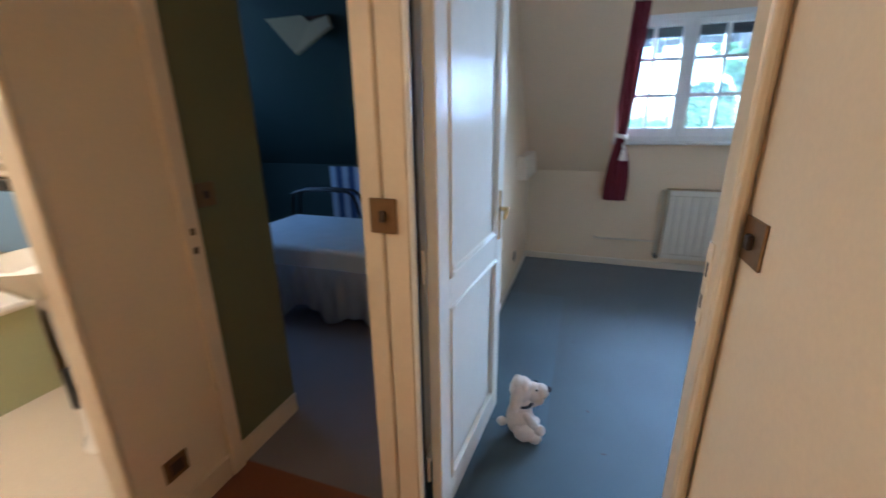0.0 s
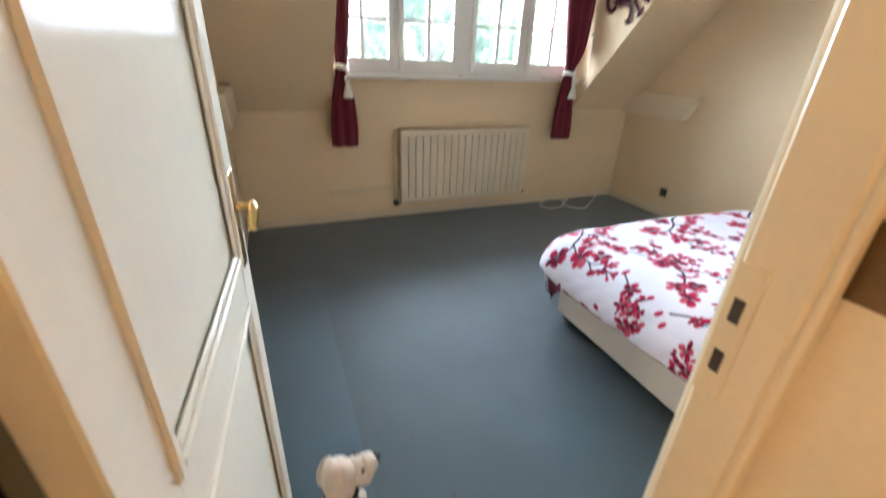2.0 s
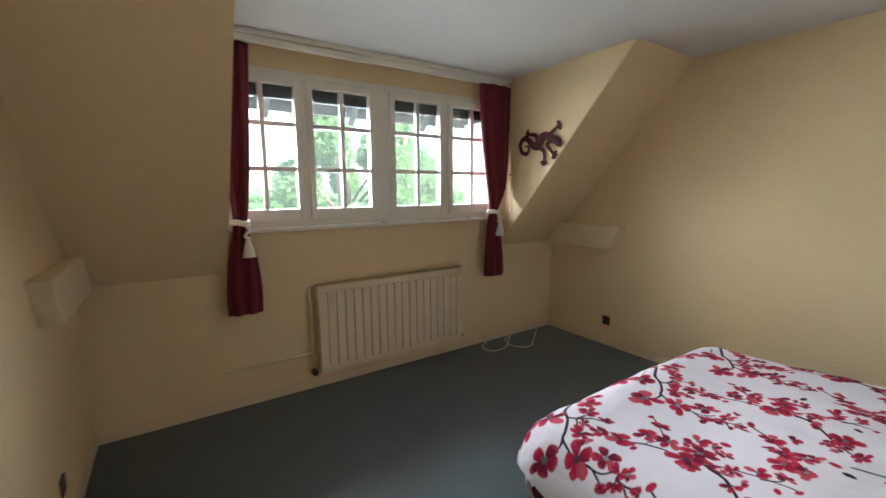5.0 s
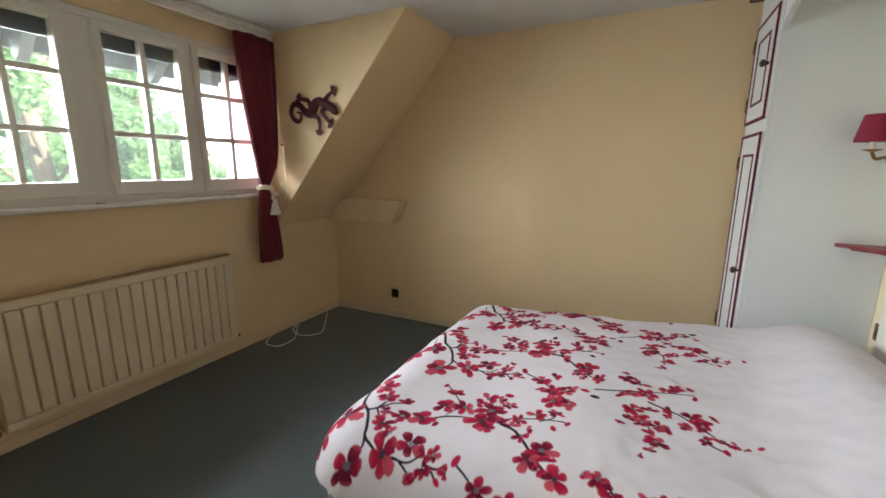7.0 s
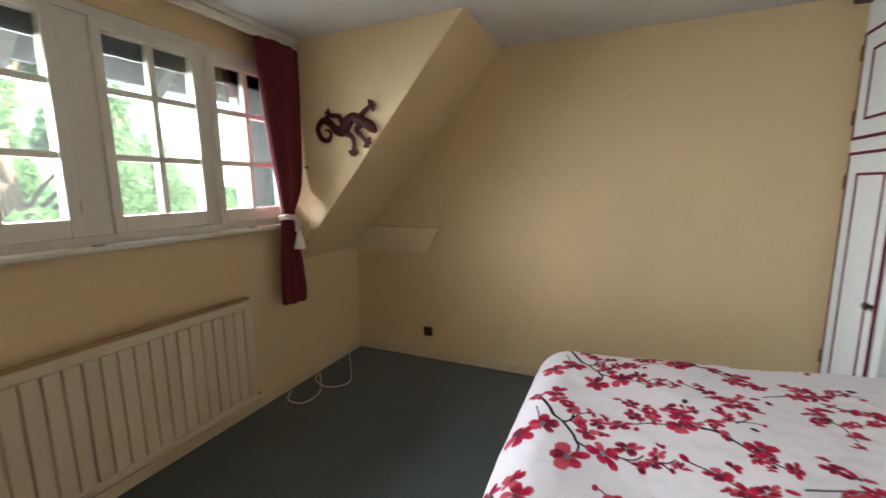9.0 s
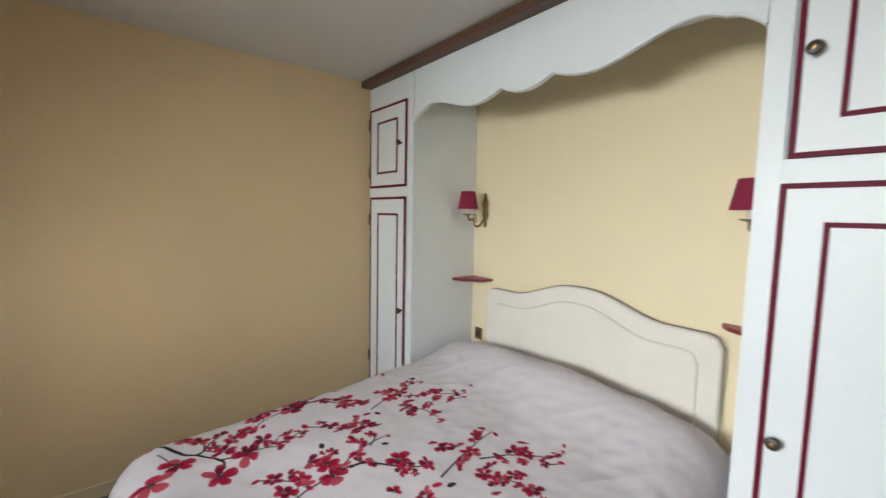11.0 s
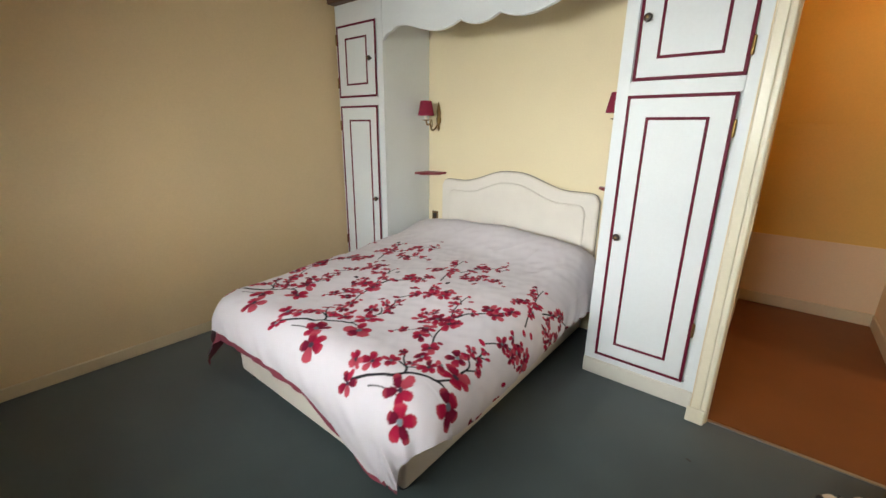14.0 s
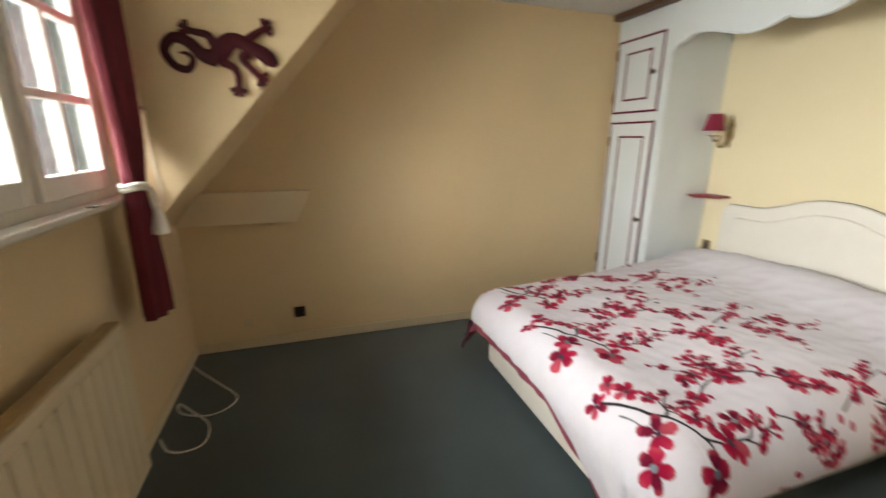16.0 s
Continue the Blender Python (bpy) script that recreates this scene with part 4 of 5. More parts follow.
# pillow under the cover
bm = blob(bmesh.new(), (2.62, 1.54, 0.60), (0.33, 0.19, 0.09), u=28, v=18)
single("pillow", bm, M_COTTON, "white pillow under the duvet", "pillow", "pillows", True, (2.62, 1.54, 0.5))
bm = blob(bmesh.new(), (3.24, 1.54, 0.60), (0.33, 0.19, 0.09), u=28, v=18)
single("pillow", bm, M_COTTON, "white pillow under the duvet", "pillow", "pillows", True, (3.24, 1.54, 0.5))

# duvet: a sheet of cloth laid over the bed, with its print
CELL = 0.0035
S0, S1, T0, T1 = 1.935, 4.08, 1.330, 3.475
EDGE_W, EDGE_E, EDGE_F, ROUND = 2.048, 3.80, 3.355, 0.20


def fold_noise(s, t, sx, sy, seed, octaves=3):
    """Smooth pseudo-random waves on the cloth, from sums of turned sines."""
    rng = np.random.RandomState(seed)
    out = np.zeros_like(s)
    for o in range(octaves):
        for _ in range(5):
            a = rng.uniform(0, 2 * np.pi)
            f = 2 * np.pi * (1.7 ** o)
            out += np.sin(f * (np.cos(a) * s / sx + np.sin(a) * t / sy) + rng.uniform(0, 6.28)) / (1.8 ** o)
    return out / 5.0


def over_edge(d, r, flare):
    """How far out and how far down the cloth is, d along it from where the curve starts."""
    a = np.clip(d, 0, r * np.pi / 2) / r
    rest = np.clip(d - r * np.pi / 2, 0, None)
    return np.where(d < 0, d, r * np.sin(a) + flare * rest), r * (1 - np.cos(a)) + rest


def pulled(s, t):
    """The corner at the foot is tugged down and round."""
    t = t + 0.21 * np.clip((2.75 - s) / 0.45, 0, 1) * np.clip((t - 3.15) / 0.35, 0, 1)
    return s + 0.16 * np.clip((t - 3.12) / 0.35, 0, 1) * np.clip((2.40 - s) / 0.55, 0, 1), t


def drape(s, t, inset=0.0):
    s, t = pulled(s, t)
    dw, de, df = (EDGE_W + ROUND) - s, s - (EDGE_E - ROUND), t - (EDGE_F - ROUND)
    ow, zw = over_edge(dw, ROUND, -0.06)
    oe, ze = over_edge(de, ROUND, 0.12)
    of, zf = over_edge(df, ROUND, -0.10)
    x = np.where(dw > 0, EDGE_W + ROUND - ow, np.where(de > 0, EDGE_E - ROUND + oe, s))
    y = np.where(df > 0, EDGE_F - ROUND + of, t)
    side = np.where(dw > 0, zw, np.where(de > 0, ze, 0.0))
    side = side * (1 + 0.20 * np.clip((2.7 - t) / 1.2, -0.6, 1))
    drop = np.maximum(side, zf)
    ds = np.maximum(dw, de)
    both = (ds > 0) & (df > 0)
    ring = np.hypot(np.clip(ds, 0, None), np.clip(df, 0, None)) + 1e-6
    oc, zc = over_edge(ring, ROUND, np.where(dw > 0, -0.18, 0.40))
    ux, uy = np.clip(ds, 0, None) / ring, np.clip(df, 0, None) / ring
    x = np.where(both, np.where(dw > 0, EDGE_W + ROUND - oc * ux, EDGE_E - ROUND + oc * ux), x)
    y = np.where(both, EDGE_F - ROUND + oc * uy, y)
    drop = np.where(both, zc, drop)
    mid = np.clip((s - EDGE_W) / (EDGE_E - EDGE_W), 0, 1)
    crown = np.sin(np.pi * mid) ** 0.6
    head = np.exp(-((t - 1.56) / 0.23) ** 2)
    foot = np.clip((t - 1.95) / 1.1, 0, 1)
    top = 0.605 - 0.060 * foot * foot * (3 - 2 * foot) + 0.030 * crown + (0.135 * np.sin(np.pi * mid) ** 0.35 + 0.005) * head
    puff = 0.012 * fold_noise(s, t, 0.62, 0.70, 5, 2) + 0.0042 * fold_noise(s, t, 0.20, 0.26, 11, 3)
    crease = 0.0036 * fold_noise(s, t, 0.085, 0.11, 8, 2) * (0.4 + 0.6 * np.abs(fold_noise(s, t, 0.7, 0.8, 15, 1))) + 0.006 * np.exp(-((t - 1.92) / 0.28) ** 2) * np.clip(1 - 1.6 * np.abs(fold_noise(s - 0.7 * t, t + 0.5 * s, 0.42, 0.90, 31, 2)), 0, 1) ** 2
    hang = np.clip((drop - 0.05) / 0.25, 0, 1)
    wave = hang * 0.014 * (1 + 2.0 * np.exp(-((t - 1.75) / 0.4) ** 2)) * fold_noise(s + t, s - t, 0.16, 0.9, 77, 2)
    x = x + np.where(dw > 0, -wave, np.where(de > 0, wave, 0.0)) * 0.8
    y = y + np.where(df > 0, wave, 0.0)
    edge = np.exp(-np.clip(t - T0, 0, None) / 0.05)
    z = top + (puff + crease) * (1 - 0.6 * hang) - drop - 0.10 * edge
    if inset:
        x = x + np.where(dw > 0, inset, np.where(de > 0, -inset, 0.0))
        y = y - np.where(df > 0, inset, 0.0)
        z = z - inset
    return x, y, np.maximum(z, 0.014 + 0.004 * np.sin(40 * s))


def grid_mesh(name, X, Y, Z, mat, parent, label="", colours=None, flip=False):
    nt, ns = X.shape
    me = bpy.data.meshes.new(name)
    co = np.stack([X, Y, Z], -1).reshape(-1, 3) - np.array(base_of(parent))
    i = np.arange((nt - 1) * ns).reshape(nt - 1, ns)[:, :-1].ravel()
    quads = np.stack([i, i + 1, i + ns + 1, i + ns], -1)
    if flip:
        quads = quads[:, ::-1]
    me.vertices.add(len(co))
    me.vertices.foreach_set("co", co.astype(np.float32).ravel())
    me.loops.add(quads.size)
    me.loops.foreach_set("vertex_index", quads.astype(np.int32).ravel())
    me.polygons.add(len(quads))
    me.polygons.foreach_set("loop_start", np.arange(0, quads.size, 4, dtype=np.int32))
    me.update(calc_edges=True)
    me.shade_smooth()
    if colours is not None:
        att = me.color_attributes.new("print", "FLOAT_COLOR", "POINT")
        att.data.foreach_set("color", colours.astype(np.float32).ravel())
    me.materials.append(mat)
    ob = new(name, me)
    ob.parent = parent
    return tagged(ob, label) if label else ob


# the print: dark twigs that carry red blossoms, larger towards the foot
s_axis, t_axis = np.arange(S0, S1, CELL), np.arange(T0, T1, CELL)
GS, GT = np.meshgrid(s_axis, t_axis)
PS, PT = pulled(GS, GT)
ink = np.empty(GS.shape + (4,))
ink[...] = (0.635, 0.60, 0.645, 1.0)


def window_of(s, t, r):
    a, b = np.searchsorted(s_axis, (s - r - 0.17, s + r))
    c, d = np.searchsorted(t_axis, (t - r - (0.22 if t > 3.0 else 0.0), t + r))
    return slice(c, d), slice(a, b)


def lay(sl, cover, colour):
    cover = np.clip(cover, 0, 1)[..., None]
    ink[sl][..., :3] = ink[sl][..., :3] * (1 - cover) + np.array(colour) * cover


def twig(points, w0, w1, colour=(0.010, 0.010, 0.014)):
    pts = smooth_path([(a, b, 0) for a, b in points], 7)
    for i, (p, q) in enumerate(zip(pts, pts[1:])):
        w = w0 + (w1 - w0) * i / len(pts)
        r = (q - p).length / 2 + w + 0.01
        sl = window_of((p.x + q.x) / 2, (p.y + q.y) / 2, r)
        gs, gt = PS[sl], PT[sl]
        if gs.size == 0:
            continue
        d = q - p
        k = np.clip(((gs - p.x) * d.x + (gt - p.y) * d.y) / max(d.length_squared, 1e-9), 0, 1)
        dist = np.hypot(gs - p.x - k * d.x, gt - p.y - k * d.y)
        lay(sl, (w - dist) / 0.003 + 0.5, colour)


PR = random.Random(21)
REDS = ((0.36, 0.006, 0.042), (0.27, 0.005, 0.034), (0.40, 0.012, 0.052), (0.16, 0.003, 0.026), (0.47, 0.060, 0.095))
CENTRES = ((0.05, 0.03, 0.05), (0.17, 0.22, 0.25), (0.10, 0.12, 0.15))


def blossom(s, t, r, petals=5, fan=6.283):
    sl = window_of(s, t, r * 1.3)
    gs, gt = PS[sl], PT[sl]
    if gs.size == 0:
        return
    a0, squash, turn = PR.uniform(0, 6.28), PR.uniform(0.55, 1.0), PR.uniform(0, 3.14)
    du, dv = gs - s, gt - t
    u = du * math.cos(turn) + dv * math.sin(turn)
    v = (-du * math.sin(turn) + dv * math.cos(turn)) / squash
    rad, ang = np.hypot(u, v) / r, np.arctan2(v, u)
    soft = 0.0034
    for k in range(petals):
        a = a0 + fan * k / petals + PR.uniform(-0.22, 0.22)
        length, fat = PR.uniform(0.72, 1.12), PR.uniform(0.26, 0.38)
        x, y = rad * np.cos(ang - a), rad * np.sin(ang - a)
        half = fat * np.sqrt(np.clip(1 - ((x - 0.58 * length) / (0.46 * length)) ** 2, 0, 1)) * (0.72 + 0.5 * np.clip(x / length, 0, 1))
        ragged = 1 + 0.10 * np.sin(9 * ang + 7 * k) + 0.06 * np.sin(23 * ang + k)
        cover = np.where(half > 0, (half * ragged - np.abs(y)) * r / soft + 0.4, 0)
        tone = np.array(PR.choice(REDS))
        lay(sl, cover, tone)
        lay(sl, np.minimum(np.clip(cover, 0, 1), np.clip(0.75 - x / length, 0, 0.8)), tone * 0.42)
        lay(sl, np.minimum(np.clip(cover, 0, 1), np.clip((x / length - 0.72) * 2.4, 0, 0.45)), (0.48, 0.07, 0.09))
    lay(sl, (0.20 * ragged - rad) * r / soft, PR.choice(CENTRES))


def bud(s, t, r):
    sl = window_of(s, t, r * 1.3)
    gs, gt = PS[sl], PT[sl]
    if gs.size:
        a = PR.uniform(0, 3.14)
        u, v = (gs - s) * math.cos(a) + (gt - t) * math.sin(a), ((gt - t) * math.cos(a) - (gs - s) * math.sin(a)) * 1.7
        lay(sl, (r - np.hypot(u, v)) / 0.0034 + 0.4, PR.choice(REDS[:4] + REDS[:3] + ((0.03, 0.02, 0.03),)))


def sprig(x, y, twigs, flowers, buds=()):
    """One spray of the print, about the place (x, y): tapering twigs, then flowers (two places and a radius), then buds."""
    for width, *points in twigs:
        twig([(x + a, y + b) for a, b in points], width, width * 0.55)
    for a, b, r in flowers:
        roll = PR.random()
        if r > 0.036 or roll < 0.55:
            blossom(x + a, y + b, r * 1.20)
        elif roll < 0.85:
            blossom(x + a, y + b, r * 1.36, 3, 3.6)
        else:
            blossom(x + a, y + b, r * 1.20, 4, 4.9)
    for a, b, r in buds:
        bud(x + a, y + b, r)
    # side flowers and buds that crowd the smaller blossoms
    for a, b, r in flowers:
        if r < 0.046 and PR.random() < 0.6:
            turn, out = PR.uniform(0, 6.28), r * PR.uniform(1.2, 1.6)
            blossom(x + a + out * math.cos(turn), y + b + out * math.sin(turn), r * 0.95, 3, 3.4)


def motif(x, y):
    """One repeat of the print: a forked black bough at the foot and the sprays that climb from it towards the head."""
    sprig(x, y, [(0.0075, (0.190, 0.120), (0.126, 0.083), (0.060, 0.050), (0.027, 0.032), (-0.012, -0.016), (-0.072, -0.054), (-0.107, -0.069), (-0.127, -0.104), (-0.147, -0.149)), (0.0052, (-0.107, -0.069), (-0.137, -0.079), (-0.177, -0.074)), (0.0058, (-0.001, -0.008), (0.020, -0.034), (0.069, -0.044)), (0.0042, (0.020, -0.034), (-0.022, -0.074)), (0.0046, (0.025, -0.039), (0.068, -0.069), (0.103, -0.119)), (0.0030, (0.092, 0.116), (0.007, 0.088), (-0.050, 0.088))],
          [(0.16, 0.02, 0.047), (0.23, 0.05, 0.047), (0.20, 0.14, 0.045), (-0.04, 0.065, 0.058), (-0.11, 0.15, 0.064), (-0.21, -0.05, 0.064), (-0.14, -0.16, 0.070), (-0.08, -0.24, 0.049), (-0.04, -0.10, 0.045), (0.02, -0.07, 0.026), (0.10, -0.03, 0.044), (0.11, -0.11, 0.033)])
    sprig(x, y, [(0.0048, (-0.137, -0.199), (-0.137, -0.254), (-0.102, -0.289)), (0.0042, (-0.142, -0.229), (-0.172, -0.279)), (0.0044, (-0.127, -0.319), (-0.127, -0.359), (-0.107, -0.384)), (0.0036, (-0.137, -0.344), (-0.162, -0.369))],
          [(-0.14, -0.31, 0.035), (-0.09, -0.33, 0.029), (-0.13, -0.39, 0.022)], [(-0.18, -0.28, 0.022), (-0.16, -0.37, 0.015)])
    sprig(x, y, [(0.0046, (0.038, -0.209), (0.098, -0.304), (0.123, -0.424), (0.153, -0.499), (0.178, -0.549), (0.198, -0.664), (0.188, -0.704)), (0.0034, (0.283, -0.204), (0.238, -0.259), (0.168, -0.309), (0.098, -0.284)), (0.0034, (0.178, -0.609), (0.213, -0.649), (0.248, -0.654))],
          [(0.03, -0.14, 0.041), (0.05, -0.21, 0.051), (0.15, -0.26, 0.043), (0.17, -0.33, 0.042), (0.25, -0.25, 0.034), (0.19, -0.43, 0.052), (0.26, -0.39, 0.035), (0.25, -0.48, 0.026), (0.11, -0.42, 0.054), (0.13, -0.47, 0.037), (0.16, -0.54, 0.034), (0.21, -0.59, 0.035), (0.24, -0.65, 0.030)],
          [(0.28, -0.20, 0.017), (0.31, -0.46, 0.019), (0.04, -0.27, 0.017), (0.15, -0.66, 0.016), (0.19, -0.70, 0.014)])
    sprig(x, y, [(0.0058, (0.113, -0.489), (0.093, -0.544), (0.048, -0.589), (-0.017, -0.639), (-0.057, -0.679), (-0.072, -0.709)), (0.0036, (-0.095, -0.405), (-0.150, -0.490), (-0.220, -0.560), (-0.295, -0.575))],
          [(0.08, -0.57, 0.028), (0.03, -0.65, 0.048), (-0.03, -0.62, 0.040), (-0.07, -0.71, 0.040), (-0.05, -0.66, 0.023), (-0.15, -0.50, 0.037), (-0.22, -0.56, 0.041), (-0.22, -0.51, 0.028), (-0.21, -0.60, 0.032), (-0.29, -0.57, 0.041), (-0.27, -0.62, 0.034)],
          [(-0.09, -0.41, 0.021), (-0.18, -0.67, 0.019), (-0.21, -0.71, 0.018)])
    sprig(x, y, [(0.0040, (-0.160, -0.705), (-0.130, -0.785), (-0.105, -0.880), (-0.085, -0.970), (-0.080, -1.040)), (0.0030, (-0.085, -0.970), (-0.060, -1.000), (-0.030, -1.045))],
          [(-0.03, -0.82, 0.031), (-0.06, -0.86, 0.035), (-0.13, -0.83, 0.032), (-0.12, -0.89, 0.039), (-0.06, -0.95, 0.026), (-0.05, -0.98, 0.026)], [(-0.03, -1.03, 0.018), (-0.10, -1.04, 0.015)])
    sprig(x, y, [(0.0036, (-0.245, -0.835), (-0.285, -0.870), (-0.340, -0.895), (-0.430, -0.895))],
          [(-0.24, -0.84, 0.034), (-0.30, -0.83, 0.026), (-0.30, -0.87, 0.031), (-0.31, -0.92, 0.030), (-0.31, -0.95, 0.023), (-0.40, -0.91, 0.033), (-0.46, -0.89, 0.019)])
    sprig(x, y, [(0.0044, (-0.165, -0.890), (-0.200, -0.950), (-0.220, -0.990), (-0.280, -1.055), (-0.335, -1.090), (-0.350, -1.120)), (0.0036, (-0.335, -1.040), (-0.360, -1.065), (-0.380, -1.095))],
          [(-0.20, -0.96, 0.027), (-0.22, -0.89, 0.025), (-0.22, -1.02, 0.035), (-0.24, -1.05, 0.030), (-0.28, -1.00, 0.025), (-0.33, -1.09, 0.023), (-0.34, -1.05, 0.024), (-0.34, -1.13, 0.019)], [(-0.38, -1.10, 0.014), (-0.33, -1.19, 0.012)])


for k in range(-1, 4):
    motif(2.265 + 0.602 * k, 3.185 - 0.055 * k)

duvet = thing("duvet", (2.92, 2.3, 0.55), "white duvet cover printed with red blossom branches", "duvet")
DX, DY, DZZ = drape(GS, GT)
grid_mesh("cover", DX, DY, DZZ, M_PRINT, duvet, colours=ink)
ls, lt = np.arange(S0, S1 + 0.012, 0.02), np.arange(T0, T1 + 0.022, 0.02)
LS, LT2 = np.meshgrid(ls, lt)
extra = 0.10 * np.clip((LS - 3.50) / 0.3, 0, 1) * np.clip((LT2 - 3.4) / 0.2, 0, 1)
extra = extra * 0.8 + 0.026 * np.clip((LT2 - 3.3) / 0.2, 0, 1) * np.clip((LS - 2.3) / 0.3, 0, 1)
LX, LY, LZ = drape(LS, LT2 + extra, inset=0.016)
grid_mesh("reverse", LX, LY, LZ, M_LINING, duvet, "crimson reverse side of the duvet", flip=True)

# ---- plush dog on the carpet ----
def dog(origin, turn):
    bm = bmesh.new()
    for c, r, tl in (((-0.004, 0, 0.086), (0.057, 0.056, 0.086), (0, 6, 0)), ((0.002, 0, 0.148), (0.046, 0.046, 0.058), (0, 0, 0)), ((0.002, 0, 0.224), (0.049, 0.050, 0.056), (0, 0, 0)),
                     ((-0.010, 0, 0.252), (0.032, 0.040, 0.030), (0, -10, 0)), ((0.048, 0, 0.218), (0.042, 0.038, 0.040), (0, 0, 0)), ((0.080, 0, 0.222), (0.034, 0.034, 0.034), (0, 0, 0)),
                     ((0.062, 0, 0.192), (0.036, 0.032, 0.030), (0, 20, 0)), ((-0.022, 0.048, 0.205), (0.026, 0.013, 0.062), (6, 8, 0)), ((-0.022, -0.048, 0.205), (0.026, 0.013, 0.062), (-6, 8, 0)),
                     ((0.048, -0.042, 0.092), (0.021, 0.020, 0.056), (0, -38, 0)), ((0.080, -0.044, 0.058), (0.025, 0.023, 0.022), (0, 0, 0)), ((0.050, 0.042, 0.128), (0.040, 0.018, 0.021), (0, -20, 0)),
                     ((0.082, 0.044, 0.142), (0.021, 0.020, 0.020), (0, 0, 0)), ((0.020, -0.050, 0.042), (0.050, 0.026, 0.042), (0, 20, 8)), ((0.020, 0.050, 0.042), (0.050, 0.026, 0.042), (0, 20, -8)),
                     ((0.060, -0.052, 0.022), (0.032, 0.026, 0.022), (0, 0, 0)), ((0.060, 0.052, 0.022), (0.032, 0.026, 0.022), (0, 0, 0)), ((-0.078, 0.0, 0.052), (0.024, 0.018, 0.020), (0, 25, 0))):
        blob(bm, c, r, tl)
    plain = len(bm.faces)
    for c, r in (((0.112, 0, 0.236), (0.013, 0.014, 0.012)), ((0.060, 0.030, 0.246), (0.006, 0.006, 0.006)), ((0.060, -0.030, 0.246), (0.006, 0.006, 0.006))):
        blob(bm, c, r, u=12, v=8)
    lathe(bm, [(0.047, -0.005), (0.050, 0.0), (0.047, 0.006)], (0.004, 0, 0.164), sides=20)
    bm.faces.ensure_lookup_table()
    for f in bm.faces[plain:]:
        f.material_index = 1
    for v in bm.verts:
        q = noise.noise_vector(v.co * 55)
        v.co += q * 0.003
        v.co.z = max(v.co.z, 0.001)
    ob = link("plush_dog", bm, [M_PLUSH, M_BLACK], smooth=True)
    ob.matrix_world = pose(*origin, 0, 0, turn) @ Matrix.Scale(1.1, 4)
    return tagged(ob, "small cream plush dog sitting on the carpet", "plush toy")


dog((0.842, 2.452, 0), 10)

# ---- cable on the carpet ----
cable = smooth_path([(4.16, YN - 0.02, 0.05), (4.14, YN - 0.05, 0.012), (3.95, 4.96, 0.006), (3.76, 4.82, 0.006), (3.66, 4.83, 0.006), (3.60, 4.93, 0.006), (3.66, 5.08, 0.006), (3.76, 5.12, 0.008), (3.66, 5.03, 0.010), (3.52, 4.92, 0.006), (3.37, 4.91, 0.006), (3.33, 4.99, 0.006), (3.36, 5.07, 0.006), (3.46, 5.13, 0.006)], 8)
single("cable", tube(bmesh.new(), cable, 0.0045, 6), M_ROPE, "thin white aerial cable lying in loops on the carpet", "cable", smooth=True)

# a thin strip of bluer carpet along the west wall
setting("floor_patch", box(XW + 0.02, 0.962, 2.50, 4.15, 0.0005, 0.002), M_PATCH, "bluer carpet strip along the west wall", "carpet")

# scuffs on the carpet
for x, y, a in ((1.063, 3.405, 0.2), (1.157, 2.706, 2.3), (1.225, 2.43, 0.3), (1.36, 2.23, 2.8)):
    bm = blob(bmesh.new(), (x, y, 0.0015), (0.014, 0.005, 0.002), (0, 0, math.degrees(a)), 10, 6)
    single("carpet_fluff", bm, M_DARK, "small dark fluff on the carpet", "fluff", "carpet fluff")

# ---- second bedroom ----
sb = thing("single_bed", (-0.45, 3.75, 0), "single bed with a pale blue cover and grey valance", "bed")
part("mattress", box(-1.62, 0.36, 3.11, 4.06, 0.30, 0.60, bevel=0.045, segments=3), material("pale_blue_cotton", (0.74, 0.77, 0.82), 0.85, vary=0.06, coarse=9, fine=200, bump=0.4), sb, "pale blue bed cover", True)
bm = bmesh.new()
rows = []
for z in (0.46, 0.25, 0.04):
    ring = []
    for i in range(121):
        x = -1.64 + 2.02 * i / 120
        lift = 0.13 * math.exp(-((x + 0.86) / 0.13) ** 2) + 0.08 * math.exp(-((x + 0.42) / 0.10) ** 2) + 0.015 * math.sin(i * 0.5)
        ring.append(bm.verts.new((x, 3.09 - 0.016 * math.sin(i * 0.9) * (0.5 - z) * 2 - 0.01, z + (lift if z < 0.1 else 0))))
    rows.append(ring)
for a, b in zip(rows, rows[1:]):
    for i in range(120):
        bm.faces.new((a[i], a[i + 1], b[i + 1], b[i]))
sk = part("valance", bm, M_SKIRT, sb, "gathered grey bed valance", True)
md = sk.modifiers.new("thickness", "SOLIDIFY")
md.thickness = 0.006
for x in (-1.4, 0.3):
    for y in (3.2, 3.97):
        part("leg", box(x - 0.03, x + 0.03, y - 0.03, y + 0.03, 0, 0.31), M_BLACK, sb)
fc = thing("folding_chair", (-1.15, 4.6, 0), "black tubular metal chair with blue and white striped canvas", "chair")
for y in (4.40, 4.52):
    part("tube_frame", tube(bmesh.new(), smooth_path([(-1.95, y, 0.0), (-1.93, y, 0.62), (-1.86, y, 0.74), (-1.65, y, 0.77), (-1.35, y, 0.77), (-1.2, y, 0.74), (-1.12, y, 0.55), (-1.05, y, 0.0)], 5), 0.016, 8), M_BLACK, fc, smooth=True)
